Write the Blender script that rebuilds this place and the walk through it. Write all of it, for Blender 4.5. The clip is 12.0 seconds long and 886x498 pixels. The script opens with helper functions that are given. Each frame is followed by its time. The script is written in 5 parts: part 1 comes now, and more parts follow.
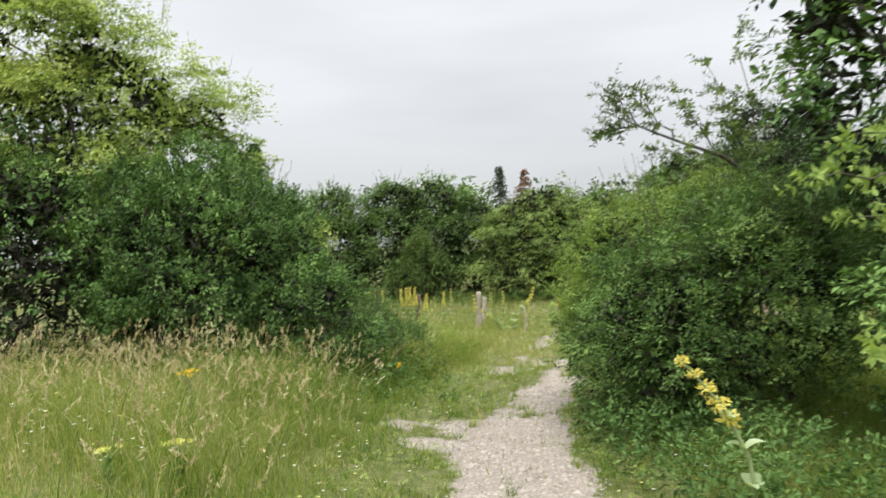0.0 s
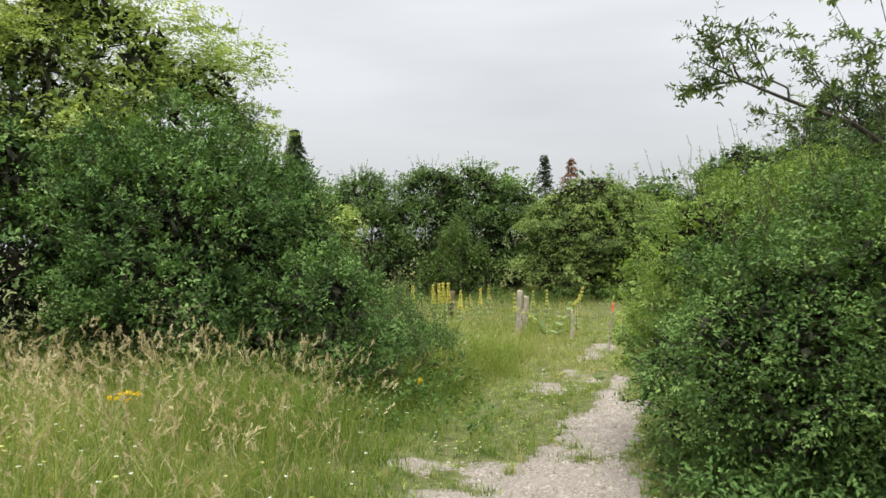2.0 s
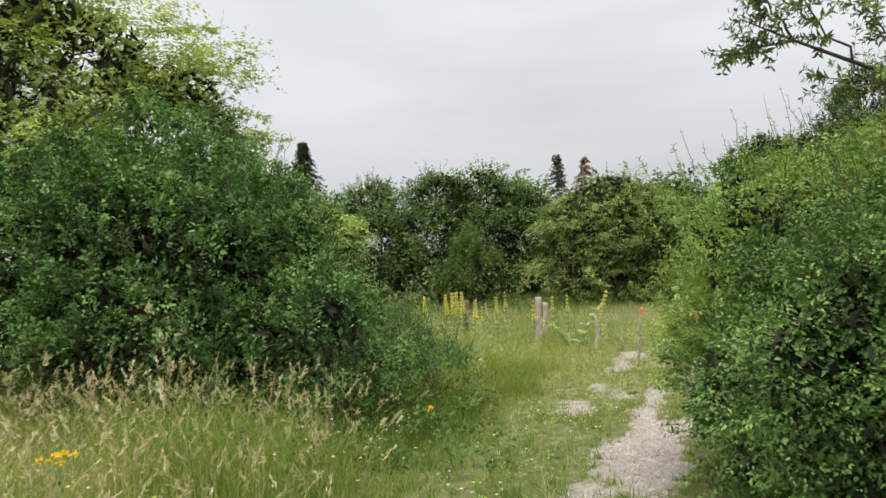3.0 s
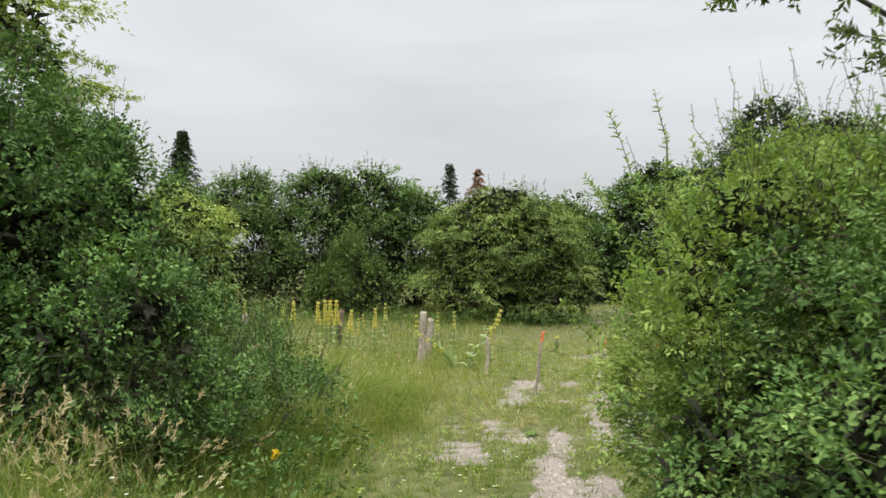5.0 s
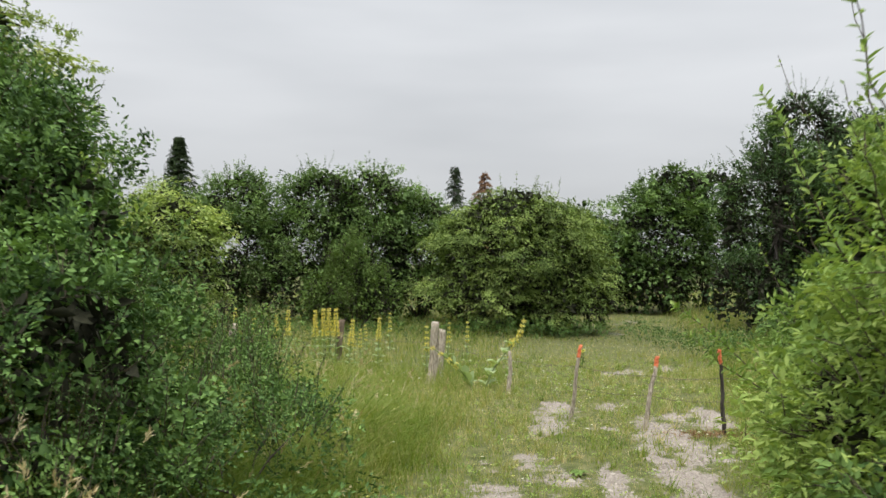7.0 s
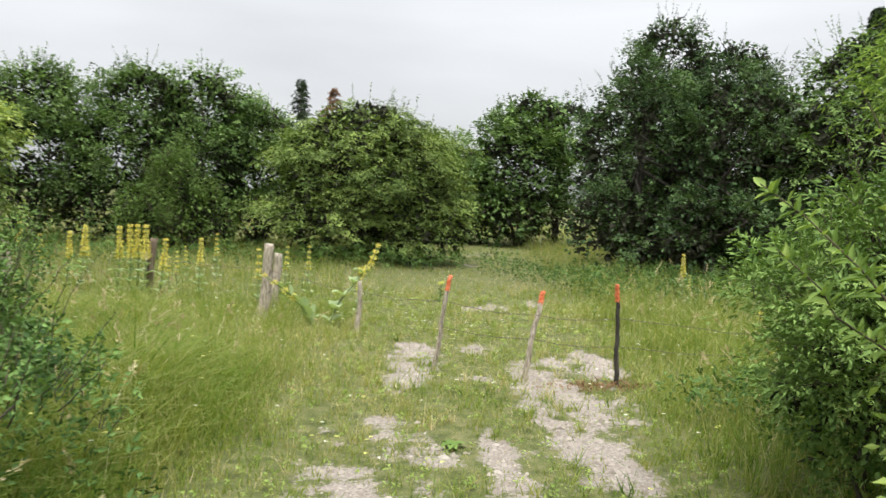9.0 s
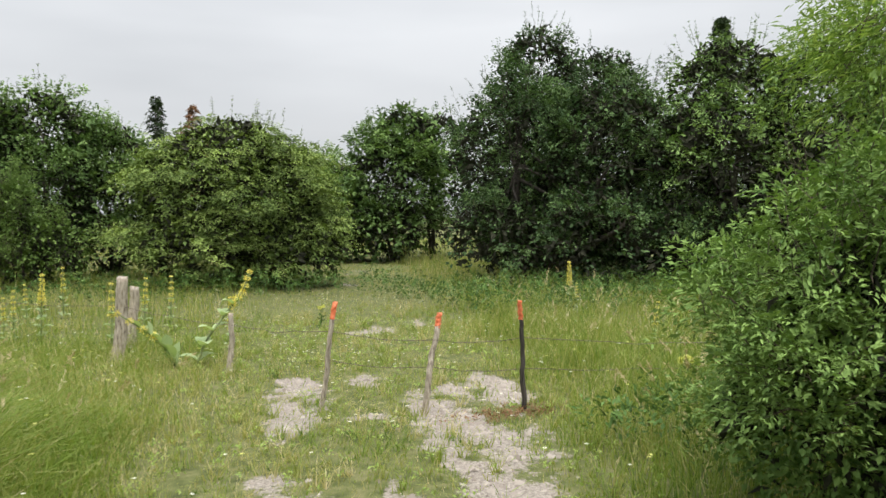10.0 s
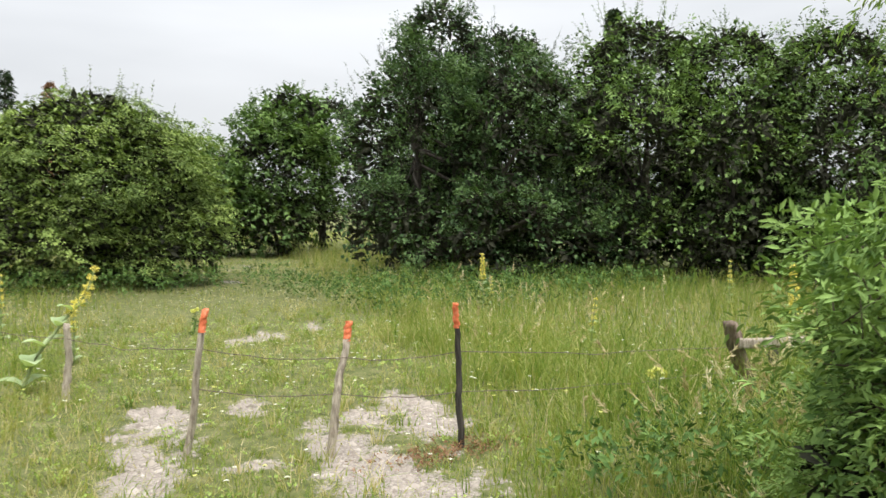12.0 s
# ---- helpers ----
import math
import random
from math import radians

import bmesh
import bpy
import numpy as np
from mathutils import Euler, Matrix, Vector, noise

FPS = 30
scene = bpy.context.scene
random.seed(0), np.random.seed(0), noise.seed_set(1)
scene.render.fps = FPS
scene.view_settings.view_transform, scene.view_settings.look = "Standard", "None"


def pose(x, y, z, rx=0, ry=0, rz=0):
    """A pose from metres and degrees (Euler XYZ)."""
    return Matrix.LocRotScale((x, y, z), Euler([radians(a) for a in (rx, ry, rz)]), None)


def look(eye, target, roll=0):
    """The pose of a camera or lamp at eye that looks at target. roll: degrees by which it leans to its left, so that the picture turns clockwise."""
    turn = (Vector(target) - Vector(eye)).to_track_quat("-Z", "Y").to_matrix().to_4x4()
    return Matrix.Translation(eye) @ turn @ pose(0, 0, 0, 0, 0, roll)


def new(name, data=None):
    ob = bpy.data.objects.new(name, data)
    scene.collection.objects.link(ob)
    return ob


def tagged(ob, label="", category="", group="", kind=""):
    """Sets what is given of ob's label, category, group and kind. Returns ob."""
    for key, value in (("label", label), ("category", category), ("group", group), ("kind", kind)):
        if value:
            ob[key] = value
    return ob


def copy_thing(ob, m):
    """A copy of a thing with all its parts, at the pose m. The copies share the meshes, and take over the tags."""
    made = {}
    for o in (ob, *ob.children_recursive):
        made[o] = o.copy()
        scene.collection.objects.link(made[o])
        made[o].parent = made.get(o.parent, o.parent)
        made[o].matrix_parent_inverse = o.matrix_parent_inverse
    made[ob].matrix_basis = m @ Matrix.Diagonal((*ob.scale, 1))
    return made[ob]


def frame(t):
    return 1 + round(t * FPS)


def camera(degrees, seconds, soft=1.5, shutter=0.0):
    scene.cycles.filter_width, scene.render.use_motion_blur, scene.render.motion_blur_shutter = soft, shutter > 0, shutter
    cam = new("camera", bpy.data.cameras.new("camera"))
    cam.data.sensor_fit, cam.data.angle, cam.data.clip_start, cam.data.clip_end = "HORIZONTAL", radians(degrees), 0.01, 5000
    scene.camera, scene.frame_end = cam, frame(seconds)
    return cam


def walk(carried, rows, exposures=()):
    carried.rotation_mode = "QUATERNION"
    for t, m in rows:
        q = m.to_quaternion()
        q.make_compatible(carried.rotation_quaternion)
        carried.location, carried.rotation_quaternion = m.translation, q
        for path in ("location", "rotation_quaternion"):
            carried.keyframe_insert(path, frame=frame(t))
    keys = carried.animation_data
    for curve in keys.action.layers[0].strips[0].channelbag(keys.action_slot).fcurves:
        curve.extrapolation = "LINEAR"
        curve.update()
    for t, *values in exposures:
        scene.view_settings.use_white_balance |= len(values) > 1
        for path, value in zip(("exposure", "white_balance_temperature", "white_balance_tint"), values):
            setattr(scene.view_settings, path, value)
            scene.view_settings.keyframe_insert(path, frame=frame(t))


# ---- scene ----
cam = camera(58.8, 12.0, shutter=0.35)
PATH = [
    (0, (-0.316, 0.708, 2.182), (-0.192, 2.704, 2.168), -3.2),
    (0.5, (-0.215, 1.325, 2.158), (-0.197, 3.324, 2.082), -2.5),
    (1, (-0.196, 1.84, 2.189), (-0.141, 3.838, 2.125), -2.8),
    (1.5, (-0.104, 2.367, 2.158), (-0.066, 4.366, 2.13), -2.1),
    (2, (-0.116, 2.912, 2.129), (-0.096, 4.912, 2.101), -1.7),
    (2.5, (-0.121, 3.433, 2.14), (-0.105, 5.433, 2.109), -3.4),
    (3, (-0.016, 4.028, 2.123), (-0.033, 6.028, 2.115), -4.3),
    (3.5, (0.014, 4.563, 2.069), (0.178, 6.556, 2.104), -2.1),
    (3.7, (0.033, 4.757, 2.099), (0.32, 6.736, 2.13), -2.2),
    (5.3, (0.11, 6.325, 1.925), (0.384, 8.307, 1.935), 0.3),
    (5.5, (0.127, 6.491, 1.891), (0.394, 8.473, 1.902), 0.4),
    (6, (0.127, 6.939, 1.877), (0.34, 8.927, 1.919), 2.6),
    (6.5, (0.063, 7.322, 1.895), (0.282, 9.309, 1.95), 2.5),
    (6.7, (0.068, 7.47, 1.883), (0.31, 9.455, 1.937), 1.4),
    (8.3, (0.338, 9.146, 1.637), (0.849, 11.076, 1.529), 1.9),
    (8.5, (0.421, 9.351, 1.62), (1.029, 11.253, 1.515), 2.2),
    (9, (0.44, 9.711, 1.619), (1.106, 11.593, 1.493), 2.8),
    (9.5, (0.463, 10.072, 1.641), (1.374, 11.85, 1.536), 1.3),
    (10, (0.629, 10.459, 1.614), (1.587, 12.212, 1.534), 0.1),
    (10.5, (0.78, 10.834, 1.57), (1.86, 12.516, 1.502), 1.0),
    (11, (0.919, 11.222, 1.567), (2.142, 12.802, 1.497), 1.8),
    (11.5, (1.136, 11.598, 1.546), (2.28, 13.237, 1.474), 0.6),
    (12, (1.278, 11.935, 1.505), (2.474, 13.535, 1.41), 0.1),
]
walk(cam, [(t, look(eye, target, roll)) for t, eye, target, roll in PATH],
     exposures=[(0.0, 0.17), (1.0, 0.15), (1.5, 0.05), (2.0, 0.1), (2.5, 0.2), (3.0, 0.06), (3.5, 0.0), (3.7, 0.0), (5.5, 0.02), (6.0, -0.08), (6.7, -0.12), (8.4, 0.24), (9.0, 0.22), (9.6, 0.06), (10.0, 0.08), (11.0, 0.22), (11.5, 0.12), (12.0, 0.28)])

# ---------------------------------------------------------------- light
SUN_ELEVATION, SUN_TURN = 74.0, 200.0
world = bpy.data.worlds.new("overcast_sky")
scene.world = world
world.use_nodes = True
wn, wl = world.node_tree.nodes, world.node_tree.links
wn.clear()
w_out = wn.new("ShaderNodeOutputWorld")
w_back = wn.new("ShaderNodeBackground")
w_sky = wn.new("ShaderNodeTexSky")
w_sky.sky_type = "NISHITA"
w_sky.sun_disc = False
w_sky.sun_elevation = radians(SUN_ELEVATION)
w_sky.sun_rotation = radians(SUN_TURN)
w_dim = wn.new("ShaderNodeMixRGB")
w_dim.blend_type = "MULTIPLY"
w_dim.inputs[0].default_value = 1.0
w_dim.inputs[2].default_value = (0.10, 0.10, 0.10, 1)
w_coord = wn.new("ShaderNodeTexCoord")
w_map = wn.new("ShaderNodeMapping")
w_map.inputs["Scale"].default_value = (1.0, 1.0, 5.0)
w_noise = wn.new("ShaderNodeTexNoise")
w_noise.inputs["Scale"].default_value = 1.5
w_noise.inputs["Detail"].default_value = 4.0
w_noise.inputs["Roughness"].default_value = 0.45
w_ramp = wn.new("ShaderNodeValToRGB")
w_ramp.color_ramp.elements[0].position = 0.33
w_ramp.color_ramp.elements[0].color = (0.61, 0.63, 0.655, 1)
w_ramp.color_ramp.elements[1].position = 0.66
w_ramp.color_ramp.elements[1].color = (0.815, 0.832, 0.855, 1)
w_mix = wn.new("ShaderNodeMixRGB")
w_mix.inputs[0].default_value = 0.93
wl.new(w_sky.outputs[0], w_dim.inputs[1])
wl.new(w_coord.outputs["Generated"], w_map.inputs[0])
wl.new(w_map.outputs[0], w_noise.inputs["Vector"])
wl.new(w_noise.outputs[0], w_ramp.inputs[0])
wl.new(w_dim.outputs[0], w_mix.inputs[1])
wl.new(w_ramp.outputs[0], w_mix.inputs[2])
# an overcast dome is about three times as bright overhead as at the horizon
w_sep = wn.new("ShaderNodeSeparateXYZ")
wl.new(w_coord.outputs["Generated"], w_sep.inputs[0])
w_rise = wn.new("ShaderNodeMapRange")
w_rise.inputs[1].default_value, w_rise.inputs[2].default_value = 0.0, 1.0
w_rise.inputs[3].default_value, w_rise.inputs[4].default_value = 0.7, 2.2
wl.new(w_sep.outputs[2], w_rise.inputs[0])
wl.new(w_mix.outputs[0], w_back.inputs[0])
wl.new(w_rise.outputs[0], w_back.inputs[1])
wl.new(w_back.outputs[0], w_out.inputs[0])

sun_lamp = bpy.data.lights.new("sun", "SUN")
sun_lamp.energy, sun_lamp.angle, sun_lamp.color = 4.3, radians(48), (1.0, 0.96, 0.9)
sun = new("sun", sun_lamp)
sun.rotation_euler = (radians(90 - SUN_ELEVATION), 0, radians(180 - SUN_TURN))

# ---------------------------------------------------------------- materials
rng = np.random.default_rng(7)


def node_material(name):
    m = bpy.data.materials.new(name)
    m.use_nodes = True
    m.node_tree.nodes.clear()
    return m, m.node_tree.nodes, m.node_tree.links


def ramp_node(nodes, stops):
    r = nodes.new("ShaderNodeValToRGB")
    while len(r.color_ramp.elements) < len(stops):
        r.color_ramp.elements.new(0.5)
    for e, (p, c) in zip(r.color_ramp.elements, stops):
        e.position, e.color = p, (*c, 1)
    return r


def noise_node(nodes, links, scale, detail=3.0, coord="Object", rough=0.5):
    tc = nodes.new("ShaderNodeTexCoord")
    n = nodes.new("ShaderNodeTexNoise")
    n.inputs["Scale"].default_value, n.inputs["Detail"].default_value = scale, detail
    n.inputs["Roughness"].default_value = rough
    links.new(tc.outputs[coord], n.inputs["Vector"])
    return n


def leaf_material(name, stops, rough=0.6, through_light=0.13, patch=0.3, gloss=0.1):
    """Foliage: tone of each leaf from its own number, with lighter and darker patches over the plant."""
    m, n, l = node_material(name)
    out = n.new("ShaderNodeOutputMaterial")
    att = n.new("ShaderNodeAttribute")
    att.attribute_name = "tone"
    big = noise_node(n, l, 1.1, 3)
    fine = noise_node(n, l, 60.0, 1)
    add = n.new("ShaderNodeMath")
    add.operation = "MULTIPLY_ADD"
    l.new(big.outputs[0], add.inputs[0])
    add.inputs[1].default_value = patch
    l.new(att.outputs["Fac"], add.inputs[2])
    sub = n.new("ShaderNodeMath")
    sub.operation = "MULTIPLY_ADD"
    l.new(fine.outputs[0], sub.inputs[0])
    sub.inputs[1].default_value = 0.08
    l.new(add.outputs[0], sub.inputs[2])
    off = n.new("ShaderNodeMath")
    off.operation = "SUBTRACT"
    l.new(sub.outputs[0], off.inputs[0])
    off.inputs[1].default_value = patch * 0.5 + 0.04
    r = ramp_node(n, stops)
    l.new(off.outputs[0], r.inputs[0])
    p = n.new("ShaderNodeBsdfPrincipled")
    l.new(r.outputs[0], p.inputs["Base Color"])
    p.inputs["Roughness"].default_value = rough
    p.inputs["Specular IOR Level"].default_value = gloss
    tr = n.new("ShaderNodeBsdfTranslucent")
    warm = n.new("ShaderNodeMixRGB")
    warm.blend_type = "MULTIPLY"
    warm.inputs[0].default_value = 1.0
    warm.inputs[2].default_value = (1.25, 1.3, 0.6, 1)
    l.new(r.outputs[0], warm.inputs[1])
    l.new(warm.outputs[0], tr.inputs[0])
    mix = n.new("ShaderNodeMixShader")
    mix.inputs[0].default_value = through_light
    l.new(p.outputs[0], mix.inputs[1])
    l.new(tr.outputs[0], mix.inputs[2])
    l.new(mix.outputs[0], out.inputs[0])
    return m


def solid_material(name, stops, scale=8.0, rough=0.8, bump=0.3, bump_scale=60.0, stretch=(1, 1, 1), detail=5):
    """An opaque surface whose colour wanders between stops, with fine relief."""
    m, n, l = node_material(name)
    out = n.new("ShaderNodeOutputMaterial")
    tc = n.new("ShaderNodeTexCoord")
    mp = n.new("ShaderNodeMapping")
    mp.inputs["Scale"].default_value = stretch
    l.new(tc.outputs["Object"], mp.inputs[0])
    a = n.new("ShaderNodeTexNoise")
    a.inputs["Scale"].default_value, a.inputs["Detail"].default_value = scale, detail
    l.new(mp.outputs[0], a.inputs["Vector"])
    r = ramp_node(n, stops)
    l.new(a.outputs[0], r.inputs[0])
    b = n.new("ShaderNodeTexNoise")
    b.inputs["Scale"].default_value, b.inputs["Detail"].default_value = bump_scale, 4
    l.new(mp.outputs[0], b.inputs["Vector"])
    bp = n.new("ShaderNodeBump")
    bp.inputs["Strength"].default_value, bp.inputs["Distance"].default_value = bump, 0.01
    l.new(b.outputs[0], bp.inputs["Height"])
    p = n.new("ShaderNodeBsdfPrincipled")
    p.inputs["Roughness"].default_value = rough
    p.inputs["Specular IOR Level"].default_value = 0.25
    l.new(r.outputs[0], p.inputs["Base Color"])
    l.new(bp.outputs[0], p.inputs["Normal"])
    l.new(p.outputs[0], out.inputs[0])
    return m


M_DARK_LEAF = leaf_material("blackthorn_leaf", [(0.0, (0.016, 0.033, 0.012)), (0.5, (0.058, 0.115, 0.036)), (1.0, (0.202, 0.335, 0.099))])
M_LIGHT_LEAF = leaf_material("field_maple_leaf", [(0.0, (0.089, 0.140, 0.043)), (0.5, (0.319, 0.414, 0.144)), (1.0, (0.580, 0.630, 0.272))], through_light=0.3)
M_ROSE_LEAF = leaf_material("rose_leaf", [(0.0, (0.028, 0.053, 0.016)), (0.5, (0.093, 0.172, 0.048)), (1.0, (0.237, 0.356, 0.105))], through_light=0.14)
M_PALE_LEAF = leaf_material("cherry_leaf", [(0.0, (0.081, 0.140, 0.038)), (0.5, (0.186, 0.290, 0.075)), (1.0, (0.365, 0.466, 0.139))], through_light=0.28)
M_TIER_LEAF = leaf_material("hawthorn_leaf", [(0.0, (0.026, 0.047, 0.014)), (0.5, (0.121, 0.181, 0.051)), (1.0, (0.321, 0.419, 0.123))])
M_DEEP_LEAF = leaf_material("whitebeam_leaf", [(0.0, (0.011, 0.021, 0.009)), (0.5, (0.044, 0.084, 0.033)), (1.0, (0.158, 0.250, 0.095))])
M_HEDGE_LEAF = leaf_material("hedge_leaf", [(0.0, (0.025, 0.045, 0.014)), (0.5, (0.091, 0.157, 0.050)), (1.0, (0.249, 0.371, 0.123))])
M_NEEDLE = leaf_material("spruce_needle", [(0.0, (0.019, 0.038, 0.019)), (0.5, (0.039, 0.064, 0.029)), (1.0, (0.065, 0.096, 0.042))], through_light=0.1)
M_DEAD_NEEDLE = leaf_material("dead_needle", [(0.0, (0.12, 0.06, 0.035)), (0.5, (0.24, 0.13, 0.075)), (1.0, (0.36, 0.22, 0.13))], through_light=0.1)
M_JUNIPER = leaf_material("juniper_needle", [(0.0, (0.060, 0.108, 0.029)), (0.5, (0.102, 0.167, 0.042)), (1.0, (0.170, 0.248, 0.067))], through_light=0.15)
M_GRASS = leaf_material("grass", [(0.0, (0.075, 0.14, 0.026)), (0.35, (0.19, 0.268, 0.056)), (0.6, (0.285, 0.305, 0.095)), (0.8, (0.4, 0.365, 0.185)), (1.0, (0.58, 0.5, 0.34))], rough=0.55, through_light=0.45, patch=0.22)
M_SEED = leaf_material("grass_seed_head", [(0.0, (0.3, 0.24, 0.13)), (0.5, (0.52, 0.44, 0.27)), (1.0, (0.68, 0.61, 0.42))], rough=0.7, through_light=0.25)
M_GENTIAN_LEAF = leaf_material("gentian_leaf", [(0.0, (0.24, 0.33, 0.16)), (0.5, (0.36, 0.45, 0.25)), (1.0, (0.5, 0.57, 0.37))], through_light=0.3)
M_YELLOW = leaf_material("yellow_petal", [(0.0, (0.6, 0.5, 0.1)), (0.5, (0.78, 0.69, 0.2)), (1.0, (0.85, 0.8, 0.36))], through_light=0.3)
M_ORANGE_YELLOW = leaf_material("ragwort_petal", [(0.0, (0.600, 0.408, 0.026)), (0.5, (0.800, 0.576, 0.039)), (1.0, (0.850, 0.720, 0.104))], through_light=0.25)
M_PALE_YELLOW = leaf_material("pale_yellow_petal", [(0.0, (0.5, 0.5, 0.12)), (0.5, (0.66, 0.66, 0.22)), (1.0, (0.78, 0.78, 0.36))], through_light=0.3)
M_WHITE = leaf_material("white_petal", [(0.0, (0.6, 0.6, 0.52)), (0.5, (0.75, 0.75, 0.68)), (1.0, (0.85, 0.85, 0.8))], through_light=0.25)
M_BARK = solid_material("bark", [(0.3, (0.05, 0.042, 0.034)), (0.7, (0.12, 0.105, 0.088))], 14, 0.9, 0.6, 40, (1, 1, 0.25))
M_TWIG = solid_material("twig_bark", [(0.3, (0.055, 0.045, 0.032)), (0.7, (0.11, 0.09, 0.06))], 20, 0.85, 0.2)
# near-black colour for inner twigs, standing in for shade in crown hollows
M_HOLLOW_SHADE = solid_material("hollow_shade_twig", [(0.3, (0.02, 0.022, 0.014)), (0.7, (0.048, 0.05, 0.03))], 20, 0.95, 0.2)
M_STALK = solid_material("green_stalk", [(0.3, (0.17, 0.23, 0.09)), (0.7, (0.32, 0.37, 0.18))], 10, 0.6, 0.1)
M_GREY_WOOD = solid_material("weathered_wood", [(0.28, (0.16, 0.13, 0.1)), (0.46, (0.42, 0.36, 0.29)), (0.7, (0.64, 0.57, 0.47))], 7, 0.9, 0.9, 60, (7, 7, 1.6))
M_DARK_WOOD = solid_material("dark_stained_wood", [(0.3, (0.03, 0.027, 0.025)), (0.7, (0.1, 0.088, 0.078))], 9, 0.85, 0.6, 60, (6, 6, 0.7))
M_BROWN_WOOD = solid_material("split_brown_wood", [(0.25, (0.09, 0.072, 0.058)), (0.5, (0.2, 0.15, 0.11)), (0.75, (0.34, 0.28, 0.22))], 9, 0.9, 0.8, 50, (6, 6, 0.6))
M_ORANGE = solid_material("orange_paint", [(0.3, (0.6, 0.13, 0.05)), (0.55, (0.82, 0.22, 0.1)), (0.75, (0.8, 0.36, 0.22))], 40, 0.65, 0.6, 80)
M_WIRE = solid_material("rusty_wire", [(0.3, (0.08, 0.06, 0.05)), (0.7, (0.2, 0.16, 0.13))], 40, 0.6, 0.1)
M_STONE = leaf_material("limestone_chip", [(0.0, (0.153, 0.129, 0.109)), (0.5, (0.278, 0.243, 0.210)), (1.0, (0.421, 0.385, 0.340))], rough=0.9, through_light=0.0, gloss=0.2)

# ground: turf, soil and gravel by a painted-in cover value
M_GROUND, n, l = node_material("turf_and_gravel")
out = n.new("ShaderNodeOutputMaterial")
cover = n.new("ShaderNodeAttribute")
cover.attribute_name = "gravel"
edge = noise_node(n, l, 9.0, 5, rough=0.65)
edge_mix = n.new("ShaderNodeMath")
edge_mix.operation = "MULTIPLY_ADD"
l.new(edge.outputs[0], edge_mix.inputs[0])
edge_mix.inputs[1].default_value = 1.1
l.new(cover.outputs["Fac"], edge_mix.inputs[2])
crumb = noise_node(n, l, 34.0, 3, rough=0.7)
crumb_mix = n.new("ShaderNodeMath")
crumb_mix.operation = "MULTIPLY_ADD"
l.new(crumb.outputs[0], crumb_mix.inputs[0])
crumb_mix.inputs[1].default_value = 0.9
l.new(edge_mix.outputs[0], crumb_mix.inputs[2])
step = n.new("ShaderNodeMapRange")
step.inputs[1].default_value, step.inputs[2].default_value = 1.42, 1.6
l.new(crumb_mix.outputs[0], step.inputs[0])
g_noise = noise_node(n, l, 46.0, 4, rough=0.7)
g_ramp = ramp_node(n, [(0.3, (0.14, 0.12, 0.1)), (0.5, (0.26, 0.23, 0.2)), (0.7, (0.4, 0.365, 0.325))])
l.new(g_noise.outputs[0], g_ramp.inputs[0])
t_noise = noise_node(n, l, 7.0, 6, rough=0.7)
t_ramp = ramp_node(n, [(0.3, (0.05, 0.06, 0.022)), (0.5, (0.11, 0.125, 0.045)), (0.72, (0.21, 0.19, 0.1))])
l.new(t_noise.outputs[0], t_ramp.inputs[0])
g_mix = n.new("ShaderNodeMixRGB")
l.new(step.outputs[0], g_mix.inputs[0])
l.new(t_ramp.outputs[0], g_mix.inputs[1])
l.new(g_ramp.outputs[0], g_mix.inputs[2])
g_bump = n.new("ShaderNodeBump")
g_bump.inputs["Strength"].default_value, g_bump.inputs["Distance"].default_value = 0.6, 0.02
l.new(g_noise.outputs[0], g_bump.inputs["Height"])
g_p = n.new("ShaderNodeBsdfPrincipled")
g_p.inputs["Roughness"].default_value = 0.95
g_p.inputs["Specular IOR Level"].default_value = 0.15
l.new(g_mix.outputs[0], g_p.inputs["Base Color"])
l.new(g_bump.outputs[0], g_p.inputs["Normal"])
l.new(g_p.outputs[0], out.inputs[0])

# ---------------------------------------------------------------- mesh tools


def link_mesh(name, verts, faces_by_size, material, parent=None, label="", tone=None, extra=None, smooth=False):
    """One mesh object out of arrays. faces_by_size: list of index arrays, one per face size."""
    me = bpy.data.meshes.new(name)
    verts = np.asarray(verts, dtype=np.float32)
    loops = np.concatenate([np.asarray(f, dtype=np.int32).ravel() for f in faces_by_size])
    sizes = np.concatenate([np.full(len(f), np.asarray(f).shape[1], dtype=np.int32) for f in faces_by_size])
    starts = np.concatenate([[0], np.cumsum(sizes)[:-1]]).astype(np.int32)
    me.vertices.add(len(verts))
    me.vertices.foreach_set("co", verts.ravel())
    me.loops.add(len(loops))
    me.loops.foreach_set("vertex_index", loops)
    me.polygons.add(len(sizes))
    me.polygons.foreach_set("loop_start", starts)
    me.polygons.foreach_set("loop_total", sizes)
    if smooth:
        me.polygons.foreach_set("use_smooth", np.ones(len(sizes), dtype=bool))
    for key, values in (("tone", tone), ("gravel", extra)):
        if values is not None:
            a = me.attributes.new(key, "FLOAT", "POINT")
            a.data.foreach_set("value", np.asarray(values, dtype=np.float32))
    me.update(calc_edges=True)
    me.materials.append(material)
    ob = new(name, me)
    if parent is not None:
        ob.parent = parent
    if label:
        tagged(ob, label)
    return ob


def part(name, bm, material, parent, label=""):
    me = bpy.data.meshes.new(name)
    bm.to_mesh(me)
    bm.free()
    me.materials.append(material)
    for p in me.polygons:
        p.use_smooth = True
    ob = new(name, me)
    ob.parent = parent
    if label:
        tagged(ob, label)
    return ob


def unit(v):
    return v / np.maximum(np.linalg.norm(v, axis=-1, keepdims=True), 1e-6)


